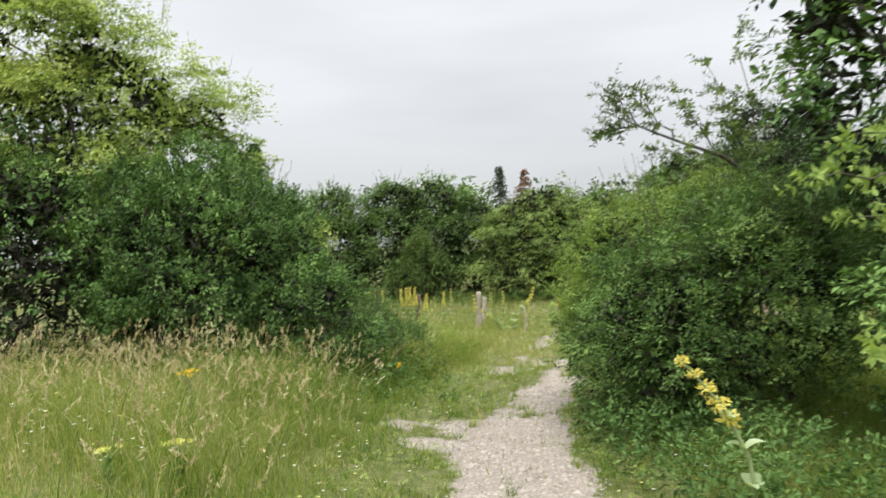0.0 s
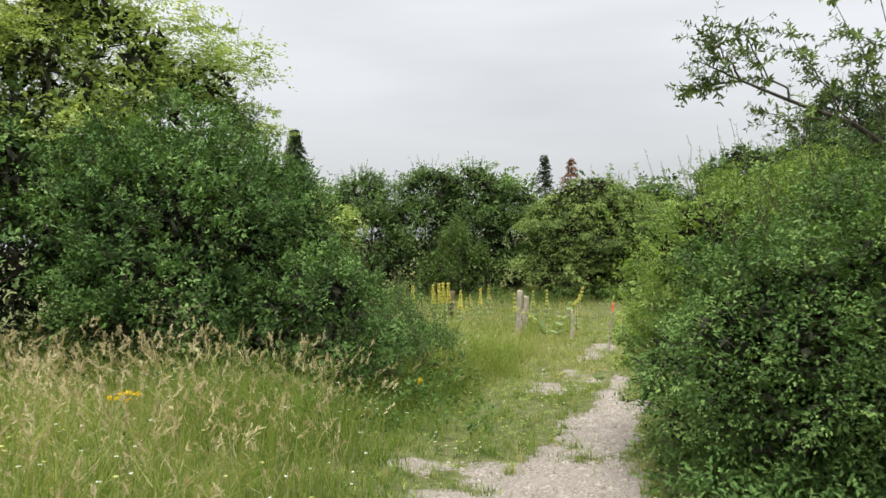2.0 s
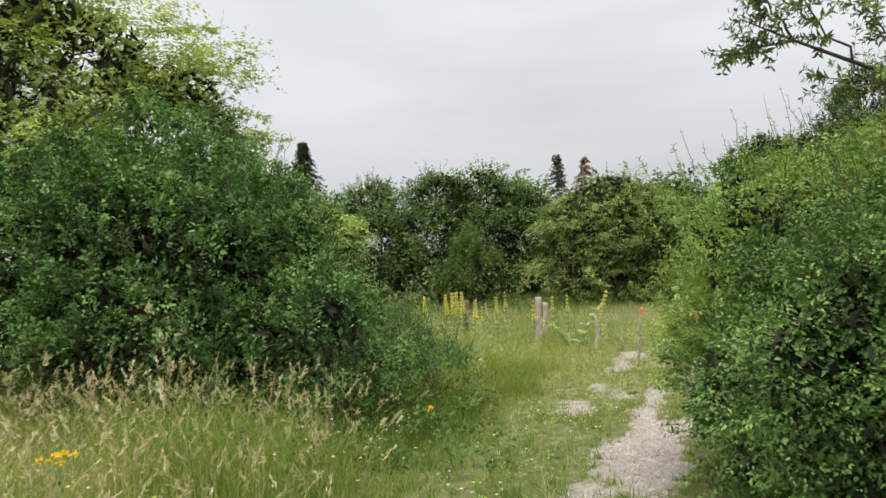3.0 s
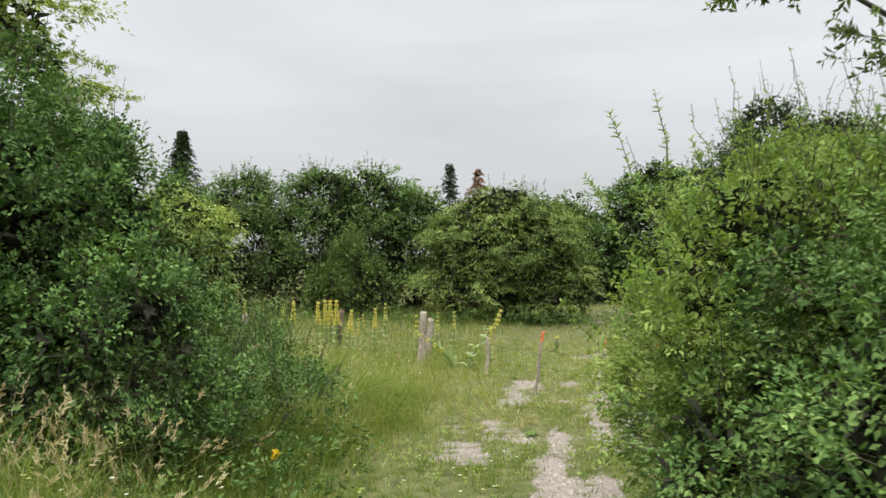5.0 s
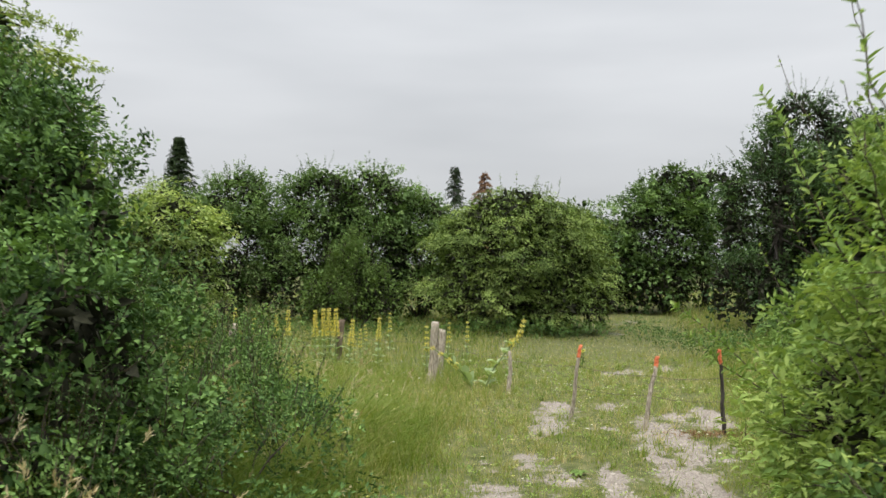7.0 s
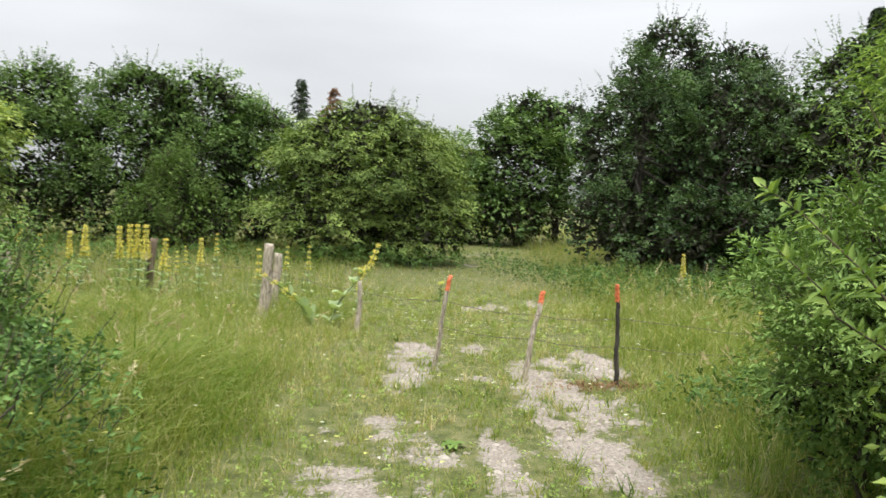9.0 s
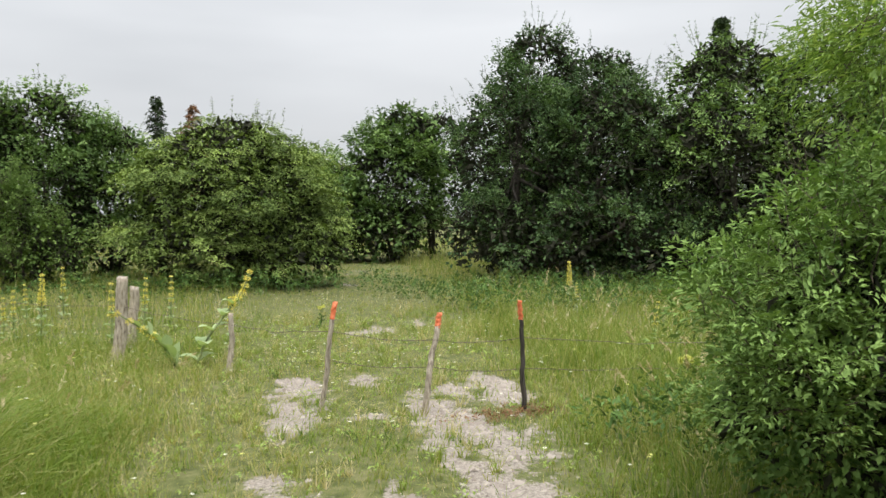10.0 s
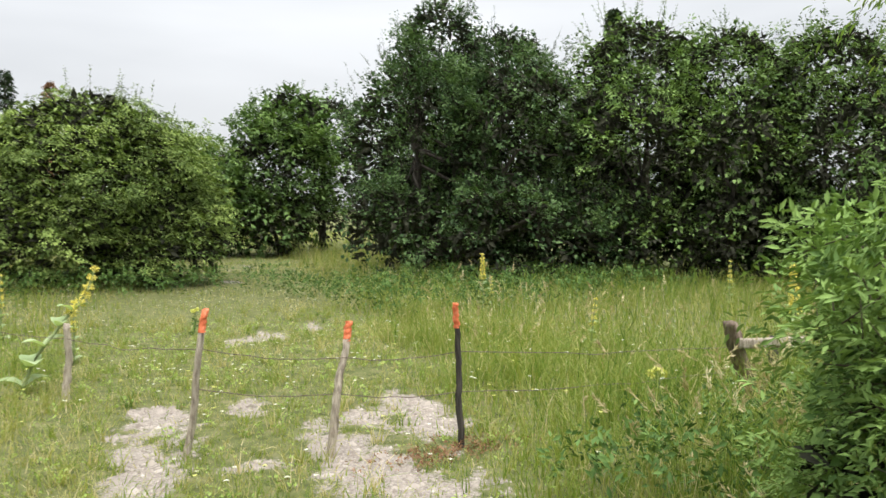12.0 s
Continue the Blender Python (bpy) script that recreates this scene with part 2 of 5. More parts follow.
def leaf_arrays(p, d, nrm, length, width, tone, fold=0.18, full=False):
    """Folded leaves: base p, direction d, face normal nrm. Lozenges, or six-cornered ovals if full."""
    d = unit(d)
    side = unit(np.cross(d, nrm))
    up = np.cross(side, d)
    L, W = length[:, None], width[:, None]
    base, tip = p, p + d * L - up * L * 0.14
    if full:
        low, high = p + d * L * 0.3, p + d * L * 0.68 - up * L * 0.04
        l1, r1 = low - side * W * 0.48 + up * W * fold, low + side * W * 0.48 + up * W * fold
        l2, r2 = high - side * W * 0.36 + up * W * fold * 0.8, high + side * W * 0.36 + up * W * fold * 0.8
        v = np.stack([base, l1, l2, tip, r2, r1], 1).reshape(-1, 3)
        k = np.arange(len(p))[:, None] * 6
        f = np.concatenate([k + np.array(q) for q in ((0, 3, 2), (0, 2, 1), (0, 4, 3), (0, 5, 4))])
        return v, f, np.repeat(tone, 6)
    mid = p + d * L * 0.45
    left = mid - side * W * 0.5 + up * W * fold
    right = mid + side * W * 0.5 + up * W * fold
    v = np.stack([base, left, tip, right], 1).reshape(-1, 3)
    k = np.arange(len(p))[:, None] * 4
    f = np.concatenate([k + np.array([0, 2, 1]), k + np.array([0, 3, 2])])
    return v, f, np.repeat(tone, 4)


def join_arrays(chunks):
    vs, fs, ts, at = [], [], [], 0
    for v, f, t in chunks:
        vs.append(v)
        fs.append(f + at)
        ts.append(t)
        at += len(v)
    return np.concatenate(vs), np.concatenate(fs), np.concatenate(ts)


def tube(points, radii, sides=6):
    """A tapering tube along points, as arrays of verts and quads."""
    pts = np.asarray(points, float)
    tang = unit(np.gradient(pts, axis=0))
    ref = np.where(np.abs(tang[:, 2:3]) > 0.9, np.array([[1.0, 0, 0]]), np.array([[0, 0, 1.0]]))
    a = unit(np.cross(tang, ref))
    b = np.cross(tang, a)
    th = np.linspace(0, 2 * np.pi, sides, endpoint=False)
    r = np.asarray(radii, float)[:, None, None]
    ring = pts[:, None] + r * (a[:, None] * np.cos(th)[None, :, None] + b[:, None] * np.sin(th)[None, :, None])
    v = ring.reshape(-1, 3)
    i = np.arange(len(pts) - 1)[:, None] * sides + np.arange(sides)[None]
    j = np.arange(len(pts) - 1)[:, None] * sides + (np.arange(sides)[None] + 1) % sides
    f = np.stack([i, j, j + sides, i + sides], -1).reshape(-1, 4)
    return v, f


def tubes_object(name, lines, material, parent, label="", sides=6):
    vs, fs, at = [], [], 0
    for pts, rad in lines:
        v, f = tube(pts, rad, sides)
        vs.append(v)
        fs.append(f + at)
        at += len(v)
    return link_mesh(name, np.concatenate(vs), [np.concatenate(fs)], material, parent, label, smooth=True)


def wiggle(a, b, n=7, amount=0.06, sag=0.0):
    a, b = np.asarray(a, float), np.asarray(b, float)
    t = np.linspace(0, 1, n)[:, None]
    reach = np.linalg.norm(b - a)
    w = rng.normal(0, amount * reach, (n, 3)) * np.sin(t * np.pi)
    return a + (b - a) * t + w + np.array([0, 0, sag]) * np.sin(t * np.pi)


# ---------------------------------------------------------------- lie of the land


def smooth01(v):
    v = np.clip(v, 0, 1)
    return v * v * (3 - 2 * v)


def ground_z(x, y):
    """The path runs gently down to the fence; a low bank stands west of it."""
    x, y = np.asarray(x, float), np.asarray(y, float)
    slope = 0.052 * np.logaddexp(0, (10.5 - y) / 1.2) * 1.2
    slope = np.minimum(slope, 0.6 + 0.02 * np.clip(-y, 0, 20))
    bank = 0.42 * smooth01((-x + 0.1) / 3.6) * (1 - smooth01((y - 13.5) / 7.0))
    ripple = 0.025 * np.sin(x * 1.3 + 0.7 * np.sin(y * 0.9)) * np.sin(y * 1.1 + 0.5)
    return slope + bank + ripple * np.clip(1.6 - np.abs(y - 12) * 0.02, 0.3, 1)


NOISE_ANGLES = rng.uniform(0, 2 * np.pi, (14, 2))


def soft_noise(x, y, scale):
    """A cheap wandering field, about -1 to 1."""
    s = 0
    for k, (a, ph) in enumerate(NOISE_ANGLES):
        f = scale * (0.6 + 0.35 * k)
        s = s + np.sin((x * np.cos(a) + y * np.sin(a)) * f + ph * 3) / (1 + 0.3 * k)
    return s / 3.2


TRACKS = [  # centre line, half width, strength
    ([(0.25, -6), (0.42, 3), (0.58, 6.6), (0.7, 8.3), (0.98, 9.6), (1.34, 10.6), (1.78, 11.9), (2.35, 13.0)], (0.62, 0.62, 0.6, 0.62, 0.62, 0.5, 0.42, 0.42), 1.0),
    ([(2.35, 13.0), (2.85, 13.8), (3.3, 14.8), (3.75, 15.7)], (0.5, 0.66, 0.58, 0.5), 1.0),
    ([(0.5, 9.7), (0.0, 9.9), (-0.45, 10.1)], (0.55, 0.42, 0.26), 0.8),
    ([(0.3, 8.7), (-0.1, 9.1)], (0.4, 0.3), 0.7),
    ([(1.45, 13.7), (1.75, 14.3), (1.85, 15.0)], (0.42, 0.58, 0.32), 1.0),
    ([(1.5, 14.7), (1.72, 15.2)], (0.2, 0.2), 0.7),
    ([(2.25, 16.0), (2.55, 16.4)], (0.2, 0.24), 0.84),
    ([(2.75, 16.7), (2.95, 17.4), (3.05, 17.9)], (0.28, 0.36, 0.26), 0.95),
    ([(2.95, 16.3), (3.3, 16.2)], (0.12, 0.12), 0.6),
    ([(3.6, 15.6), (4.05, 16.3), (4.5, 16.8), (4.7, 17.2)], (0.42, 0.6, 0.55, 0.4), 1.0),
    ([(3.7, 17.6), (4.2, 18.1)], (0.2, 0.26), 0.7),
    ([(5.0, 20.6), (5.6, 21.2), (6.1, 21.6)], (0.24, 0.5, 0.3), 0.86),
    ([(4.5, 20.2), (5.2, 21.1)], (0.1, 0.2), 0.75),
    ([(7.0, 26.5), (7.7, 28.2)], (0.16, 0.3), 0.7),
    ([(9.0, 31.0), (9.8, 32.5)], (0.3, 0.5), 0.74),
]


def gravel_cover(x, y):
    """How bare and stony the ground is, 0 to 1."""
    x, y = np.asarray(x, float), np.asarray(y, float)
    best = np.zeros_like(x)
    for line, half, strength in TRACKS:
        for (x0, y0), (x1, y1), h0, h1 in zip(line[:-1], line[1:], half[:-1], half[1:]):
            dx, dy = x1 - x0, y1 - y0
            t = np.clip(((x - x0) * dx + (y - y0) * dy) / (dx * dx + dy * dy), 0, 1)
            dist = np.hypot(x - x0 - t * dx, y - y0 - t * dy)
            h = h0 + (h1 - h0) * t
            best = np.maximum(best, strength * (1 - smooth01((dist - h * 0.45) / (h * 0.95))))
    rough = 0.4 * soft_noise(x, y, 2.6) + 0.45 * soft_noise(y + 3, x, 7.0) + 0.32 * soft_noise(x - y, y + x, 13.0)
    worn = smooth01((y - 9.5) / 4.0)
    return np.clip(best * (1 - 0.42 * worn) + rough * np.clip(best * 3, 0, 1) * (0.72 + 0.42 * worn), 0, 1)


def axis_steps(breaks):
    out_steps = []
    for a, b, s in breaks:
        out_steps.append(np.arange(a, b - 1e-6, s))
    return np.concatenate(out_steps + [[breaks[-1][1]]])


gx = axis_steps([(-2400, -400, 400), (-400, -60, 40), (-60, -12, 4), (-12, -4, 0.4), (-4, 7, 0.11), (7, 14, 0.35), (14, 60, 4), (60, 400, 40), (400, 2400, 400)])
gy = axis_steps([(-2400, -400, 400), (-400, -40, 40), (-40, -4, 4), (-4, 4, 0.3), (4, 20, 0.11), (20, 36, 0.3), (36, 80, 4), (80, 400, 40), (400, 2400, 400)])
GX, GY = np.meshgrid(gx, gy)
GC = gravel_cover(GX, GY)
GZ = ground_z(GX, GY) - 0.012 * GC + 0.008 * soft_noise(GX, GY, 9) * (np.abs(GX) < 12)
nx, ny = len(gx), len(gy)
cell = (np.arange(ny - 1)[:, None] * nx + np.arange(nx - 1)[None]).ravel()
ground = link_mesh("ground", np.stack([GX, GY, GZ], -1).reshape(-1, 3), [np.stack([cell, cell + 1, cell + nx + 1, cell + nx], -1)],
                   M_GROUND, extra=GC.ravel(), smooth=True)
tagged(ground, "grassy ground with a worn pale gravel path", "ground", kind="structure")


def land(x, y):
    """Height of the ground sheet at a place."""
    return float(ground_z(x, y))

# ---------------------------------------------------------------- woody plants


def skin_points(blobs, count, depth, low=0.05):
    """Places near the skin of a union of ellipsoids, with the outward direction at each."""
    b = np.array(blobs, float)
    c, r = b[:, :3], b[:, 3:]
    area = (r[:, 0] * r[:, 1] + r[:, 0] * r[:, 2] + r[:, 1] * r[:, 2])
    got_p, got_n, have = [], [], 0
    while have < count:
        k = rng.choice(len(b), count, p=area / area.sum())
        u = unit(rng.normal(size=(count, 3)))
        u[:, 2] = np.where((u[:, 2] < -0.35) & (rng.random(count) < 0.6), -u[:, 2], u[:, 2])
        p = c[k] + u * r[k] * (1 - np.abs(rng.normal(0, depth, count)))[:, None]
        inside = (((p[:, None] - c[None]) / r[None]) ** 2).sum(-1)
        inside[np.arange(count), k] = 9
        ok = (inside.min(1) > 0.6) & (p[:, 2] > ground_z(p[:, 0], p[:, 1]) + low)
        got_p.append(p[ok])
        got_n.append(unit(u / r[k])[ok])
        have += int(ok.sum())
    return np.concatenate(got_p)[:count], np.concatenate(got_n)[:count], area.sum() * 4.19


def crown_points(blobs, count, depth, bough, flat, gap, tuft, lift, per_tuft=6):
    """Sprays gathered in tufts, the tufts on boughs that bulge out of the crown with deep hollows between them."""
    small = [(*b[:3], max(b[3] - bough * 0.9 - tuft * 0.5, 0.3 * b[3]), max(b[4] - bough * 0.9 - tuft * 0.5, 0.3 * b[4]), max(b[5] - bough * 0.8 - tuft * 0.5, 0.3 * b[5])) for b in blobs]
    _, _, area = skin_points(small, 8, 0.0)
    n_b = max(5, int(area / (bough * bough * gap)))
    bp, bn, _ = skin_points(small, n_b, depth)
    rb = bough * rng.uniform(0.55, 1.35, n_b)
    bp = bp + bn * (bough * rng.uniform(-0.5, 0.5, n_b))[:, None]
    shape = np.stack([rb, rb, rb * (0.95 - 0.62 * flat)], -1)
    n_t = max(8, count // per_tuft)
    tp, tn, tb, have = [], [], [], 0
    while have < n_t:
        k = rng.choice(n_b, n_t, p=rb ** 2 / (rb ** 2).sum())
        u = unit(rng.normal(size=(n_t, 3)) + bn[k] * 0.9 + np.array([0, 0, 0.35]))
        p = bp[k] + u * shape[k] * (1 - np.abs(rng.normal(0, 0.13, n_t)))[:, None]
        inside = (((p[:, None] - bp[None]) / shape[None]) ** 2).sum(-1)
        inside[np.arange(n_t), k] = 9
        ok = (inside.min(1) > 0.55) & (p[:, 2] > ground_z(p[:, 0], p[:, 1]) + 0.04)
        tp.append(p[ok])
        tn.append(unit(u + bn[k] * 0.5)[ok])
        tb.append(k[ok])
        have += int(ok.sum())
    tp, tn, tb = np.concatenate(tp)[:n_t], np.concatenate(tn)[:n_t], np.concatenate(tb)[:n_t]
    grow = unit(tn * np.array([1, 1, 1 - 0.6 * flat]) + np.array([0, 0, lift * 1.1]) + rng.normal(0, 0.25, tn.shape))
    reach = tuft * rng.uniform(0.7, 1.7, n_t)
    p = (np.repeat(tp, per_tuft, 0) + np.repeat(grow * reach[:, None], per_tuft, 0) * rng.uniform(-0.5, 0.9, (n_t * per_tuft, 1))
         + rng.normal(0, tuft * 0.17, (n_t * per_tuft, 3)) * np.array([1, 1, 1 - 0.65 * flat]))
    p[:, 2] = np.maximum(p[:, 2], ground_z(p[:, 0], p[:, 1]) + 0.05)
    nrm = unit(np.repeat(grow, per_tuft, 0) + rng.normal(0, 0.42, p.shape))
    shade = np.repeat(rng.normal(0, 0.11, n_b)[tb] + rng.normal(0, 0.11, n_t), per_tuft)
    return p, nrm, shade


def sprays(p, nrm, size, per, leaf, flat=0.4, droop=0.15, spread=0.5, lift=0.2, ratio=0.55, bright=0.0, wild=0.5, shade=0.0, full=False):
    """Leafy sprays: each grows from p, leaves along and beside its stem."""
    k = len(p)
    hor = nrm * np.array([1, 1, 0.0])
    ax = unit(nrm * (1 - flat) + unit(hor + 1e-4) * flat + np.array([0, 0, lift]) + rng.normal(0, 0.35, (k, 3)) * np.array([1, 1, 1 - 0.6 * flat]))
    up0 = unit(np.array([[0, 0, 1.0]]) * (0.35 + flat) + nrm * 0.5 + rng.normal(0, 0.25, (k, 3)))
    side = unit(np.cross(ax, up0))
    upv = np.cross(side, ax)
    s = size * rng.uniform(0.6, 1.35, k)
    u = rng.random((k, per)) ** 0.8
    v = rng.uniform(-1, 1, (k, per)) * (1.05 - u) ** 0.6
    pos = (p[:, None] + ax[:, None] * (u * s[:, None])[..., None] + side[:, None] * (v * spread * s[:, None])[..., None]
           + upv[:, None] * (rng.normal(0, 0.06, (k, per)) * s[:, None])[..., None])
    pos[..., 2] -= droop * (u ** 2 + 0.6 * v ** 2) * s[:, None]
    d = ax[:, None] * 0.8 + side[:, None] * (np.sign(v) * 0.7)[..., None] + rng.normal(0, wild * 0.7, (k, per, 3))
    d[..., 2] -= 0.25
    nn = upv[:, None] + np.array([0, 0, 0.7]) + rng.normal(0, wild * 0.65, (k, per, 3))
    L = leaf * rng.uniform(0.6, 1.3, (k, per))
    tone = np.clip(0.53 + rng.normal(0, 0.07, (k, per)) + rng.normal(0, 0.13, (k, 1)) + 0.16 * u + bright + np.reshape(shade, (-1, 1)), 0, 1)
    leaves = leaf_arrays(pos.reshape(-1, 3), d.reshape(-1, 3), nn.reshape(-1, 3), L.ravel(), L.ravel() * ratio, tone.ravel(), full=full)
    return leaves, (p, ax, s, droop)


def stem_lines(stems, keep, thick):
    """Thin three-sided twigs under the sprays, as one array."""
    p, ax, s, droop = stems
    m = rng.random(len(p)) < keep
    p, ax, s = p[m], ax[m], s[m][:, None]
    a = p - ax * s * 0.5
    tip = p + ax * s * 0.9
    tip[:, 2] -= droop * s[:, 0] * 0.8
    side = unit(np.cross(ax, np.array([[0.3, 0.2, 1.0]])))
    up = np.cross(side, ax)
    v = np.stack([a + side * thick, a - side * thick * 0.5 + up * thick, a - side * thick * 0.5 - up * thick, tip], 1).reshape(-1, 3)
    k = np.arange(len(p))[:, None] * 4
    return v, np.concatenate([k + np.array([0, 1, 3]), k + np.array([1, 2, 3]), k + np.array([2, 0, 3])])


def shoot_chunks(feet, tips, leaf, per, bright=0.1, ratio=0.45, full=False):
    """Long straight shoots with leaves up both sides. Returns leaf arrays and stem lines."""
    leaves, lines = [], []
    for a, b in zip(feet, tips):
        a, b = np.asarray(a, float), np.asarray(b, float)
        line = wiggle(a, b, 6, 0.03)
        t = np.sort(rng.uniform(0.1, 1.0, per))
        pos = np.stack([np.interp(t * 5, np.arange(6), line[:, i]) for i in range(3)], -1)
        ax = unit((b - a)[None])[0]
        th = np.arange(per) * 2.4 + rng.uniform(0, 6)
        s0 = unit(np.cross(ax, np.array([0.2, 0.9, 0.3])))
        s1 = np.cross(ax, s0)
        out_d = s0 * np.cos(th)[:, None] + s1 * np.sin(th)[:, None]
        d = out_d + ax * 0.7 + rng.normal(0, 0.2, (per, 3))
        L = leaf * rng.uniform(0.7, 1.25, per) * (1.1 - 0.45 * t)
        leaves.append(leaf_arrays(pos, d, ax[None] * 0.8 - out_d * 0.4 + np.array([0, 0, 0.5]), L, L * ratio, np.clip(rng.normal(0.5 + bright, 0.12, per), 0, 1), full=full))
        lines.append((line, np.linspace(0.0045, 0.0015, 6)))
    return leaves, lines


def plant(name, label, category, base, blobs, material, clumps, per, size, leaf, flat=0.4, droop=0.15, depth=0.12, spread=0.5, lift=0.2,
          ratio=0.52, fill=0.5, stems=3, trunk=0.05, twig=0.004, shoots=0, shoot_len=0.5, group="", bright=0.0, wild=0.28, limbs=True, fill_leaf=1.7,
          twig_keep=0.2, bough=0.44, gap=2.6, core=0.7, hem=0.0, extra=(), full=False):
    """A shrub or tree: trunks and limbs from the base, a crown of leafy sprays, twigs, and shoots beyond the skin."""
    thing = new(name)
    thing.location = (*base, land(*base))
    inv = np.array([base[0], base[1], land(*base)])
    p, nrm, shade = crown_points(blobs, clumps, depth, bough, flat, gap, size, lift)
    if hem:
        keep = (p[:, 2] - ground_z(p[:, 0], p[:, 1]) > hem * rng.uniform(0.3, 1.2, len(p))) | (rng.random(len(p)) < 0.12)
        p, nrm, shade = p[keep], nrm[keep], shade[keep]
    leaves, st = sprays(p, nrm, size, per, leaf, flat, droop, spread, lift, ratio, bright, wild, shade, full)
    chunks = [leaves]
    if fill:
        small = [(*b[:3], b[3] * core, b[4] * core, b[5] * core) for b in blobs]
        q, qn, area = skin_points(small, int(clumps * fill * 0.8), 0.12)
        # inner leaves get a lower tone: crown shade put into their colour
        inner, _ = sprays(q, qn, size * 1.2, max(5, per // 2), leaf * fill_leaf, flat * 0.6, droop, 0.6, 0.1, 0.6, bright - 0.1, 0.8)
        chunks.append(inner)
        # wide dark slivers close the core, so hollows read as shaded
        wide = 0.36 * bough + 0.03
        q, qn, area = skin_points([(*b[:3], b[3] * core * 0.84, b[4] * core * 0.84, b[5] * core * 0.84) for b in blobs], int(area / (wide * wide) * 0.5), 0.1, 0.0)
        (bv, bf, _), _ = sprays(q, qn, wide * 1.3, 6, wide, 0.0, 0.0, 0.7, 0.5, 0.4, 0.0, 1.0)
        tagged(link_mesh("inner_shade_growth", bv - inv, [bf], M_HOLLOW_SHADE, thing, "inner twigs coloured dark for the shaded hollows"), kind="stuff")
    lines = []
    if shoots:
        sp, sn, _ = skin_points(blobs, shoots * 3, 0.02)
        pick = np.argsort(-(sn[:, 2] + rng.normal(0, 0.25, len(sp))))[:shoots]
        feet = sp[pick] - sn[pick] * 0.1
        tips = sp[pick] + (sn[pick] * 0.5 + np.array([0, 0, 0.75]) + rng.normal(0, 0.2, (shoots, 3))) * shoot_len * rng.uniform(0.5, 1.2, (shoots, 1))
        more, lines = shoot_chunks(feet, tips, leaf * 1.05, 16, 0.08 + bright, full=full)
        chunks += more
    if extra:
        more, long_lines = shoot_chunks([a for a, b in extra], [b for a, b in extra], leaf * 1.4, 64, 0.08, 0.42, True)
        chunks += more
        lines = lines + long_lines
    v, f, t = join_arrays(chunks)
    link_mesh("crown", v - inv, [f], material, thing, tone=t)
    tv, tf = stem_lines(st, twig_keep, twig)
    tagged(link_mesh("twig_growth", tv - inv, [tf], M_TWIG, thing), kind="stuff")
    wood = []
    for i in range(stems):
        b = blobs[i % len(blobs)]
        foot = inv + np.array([rng.normal(0, 0.12 * stems / 3), rng.normal(0, 0.12), -0.06])
        top = np.array([b[0] + rng.normal(0, 0.25 * b[3]), b[1] + rng.normal(0, 0.25 * b[4]), b[2] + rng.uniform(-0.2, 0.4) * b[5]])
        wood.append((wiggle(foot, top, 8, 0.02), np.linspace(trunk, trunk * 0.35, 8) * rng.uniform(0.8, 1.15)))
    for i, (line, rad) in enumerate(wood):
        tubes_object("trunk", [(line - inv, rad)], M_BARK, thing)
    if limbs:
        for b in blobs:
            start = wood[blobs.index(b) % len(wood)][0]
            for _ in range(3):
                k = rng.integers(3, 8)
                d = unit(rng.normal(size=3) * np.array([1, 1, 0.7]) + np.array([0, 0, 0.25]))
                end = np.array(b[:3]) + d * np.array(b[3:]) * 0.75
                tubes_object("limb", [(wiggle(start[k], end, 6, 0.05) - inv, np.linspace(trunk * 0.42, 0.006, 6))], M_BARK, thing, sides=5)
    if lines:
        tagged(tubes_object("shoot_growth", [(a - inv, r) for a, r in lines], M_TWIG, thing, sides=3), kind="stuff")
    tagged(thing, label, category, group)
    return thing


# west side of the path
plant("hawthorn_bush", "dense dark green thorn bush rising from tall grass beside the path", "bush", (-3.4, 13.9),
      [(-3.55, 13.7, 1.8, 1.95, 2.2, 2.2), (-2.45, 14.2, 1.55, 1.1, 1.5, 1.7), (-1.75, 12.8, 0.95, 0.9, 1.05, 0.95), (-3.6, 12.5, 1.25, 1.4, 1.0, 1.25)],
      M_DARK_LEAF, 9600, 9, 0.17, 0.05, fill=0.35, hem=0.3, bough=0.36, gap=2.7, core=0.76, flat=0.05, droop=0.08, lift=0.55, stems=6, trunk=0.05, shoots=110, shoot_len=0.42, bright=0.06)
plant("hawthorn_bush", "broad dark green thorn bush under a paler tree", "bush", (-7.2, 14.0),
      [(-6.2, 13.4, 1.9, 2.2, 2.2, 2.5), (-8.9, 13.6, 1.8, 2.4, 2.2, 2.5), (-7.6, 17.2, 2.0, 2.6, 1.6, 2.4)],
      M_DARK_LEAF, 3300, 9, 0.2, 0.066, fill=0.5, bough=0.45, gap=2.8, core=0.78, flat=0.05, lift=0.5, stems=5, shoots=40, shoot_len=0.42, bright=0.06)
plant("field_maple", "light green tree with layered sprays above dark bushes", "tree", (-5.2, 15.4),
      [(-5.3, 15.2, 4.9, 1.95, 2.0, 2.0), (-4.4, 16.6, 4.3, 1.55, 1.8, 1.6), (-7.6, 15.2, 4.9, 1.9, 1.9, 1.9), (-5.3, 14.0, 3.7, 1.6, 1.1, 0.8), (-6.2, 14.6, 6.2, 1.6, 1.5, 1.1), (-7.2, 14.2, 3.7, 1.6, 1.1, 0.8)],
      M_LIGHT_LEAF, 5000, 11, 0.34, 0.07, bough=0.6, gap=3.0, flat=0.75, droop=0.22, spread=0.42, lift=0.12, stems=6, trunk=0.07, fill=0.3, core=0.5, shoots=40, shoot_len=0.6, depth=0.2)
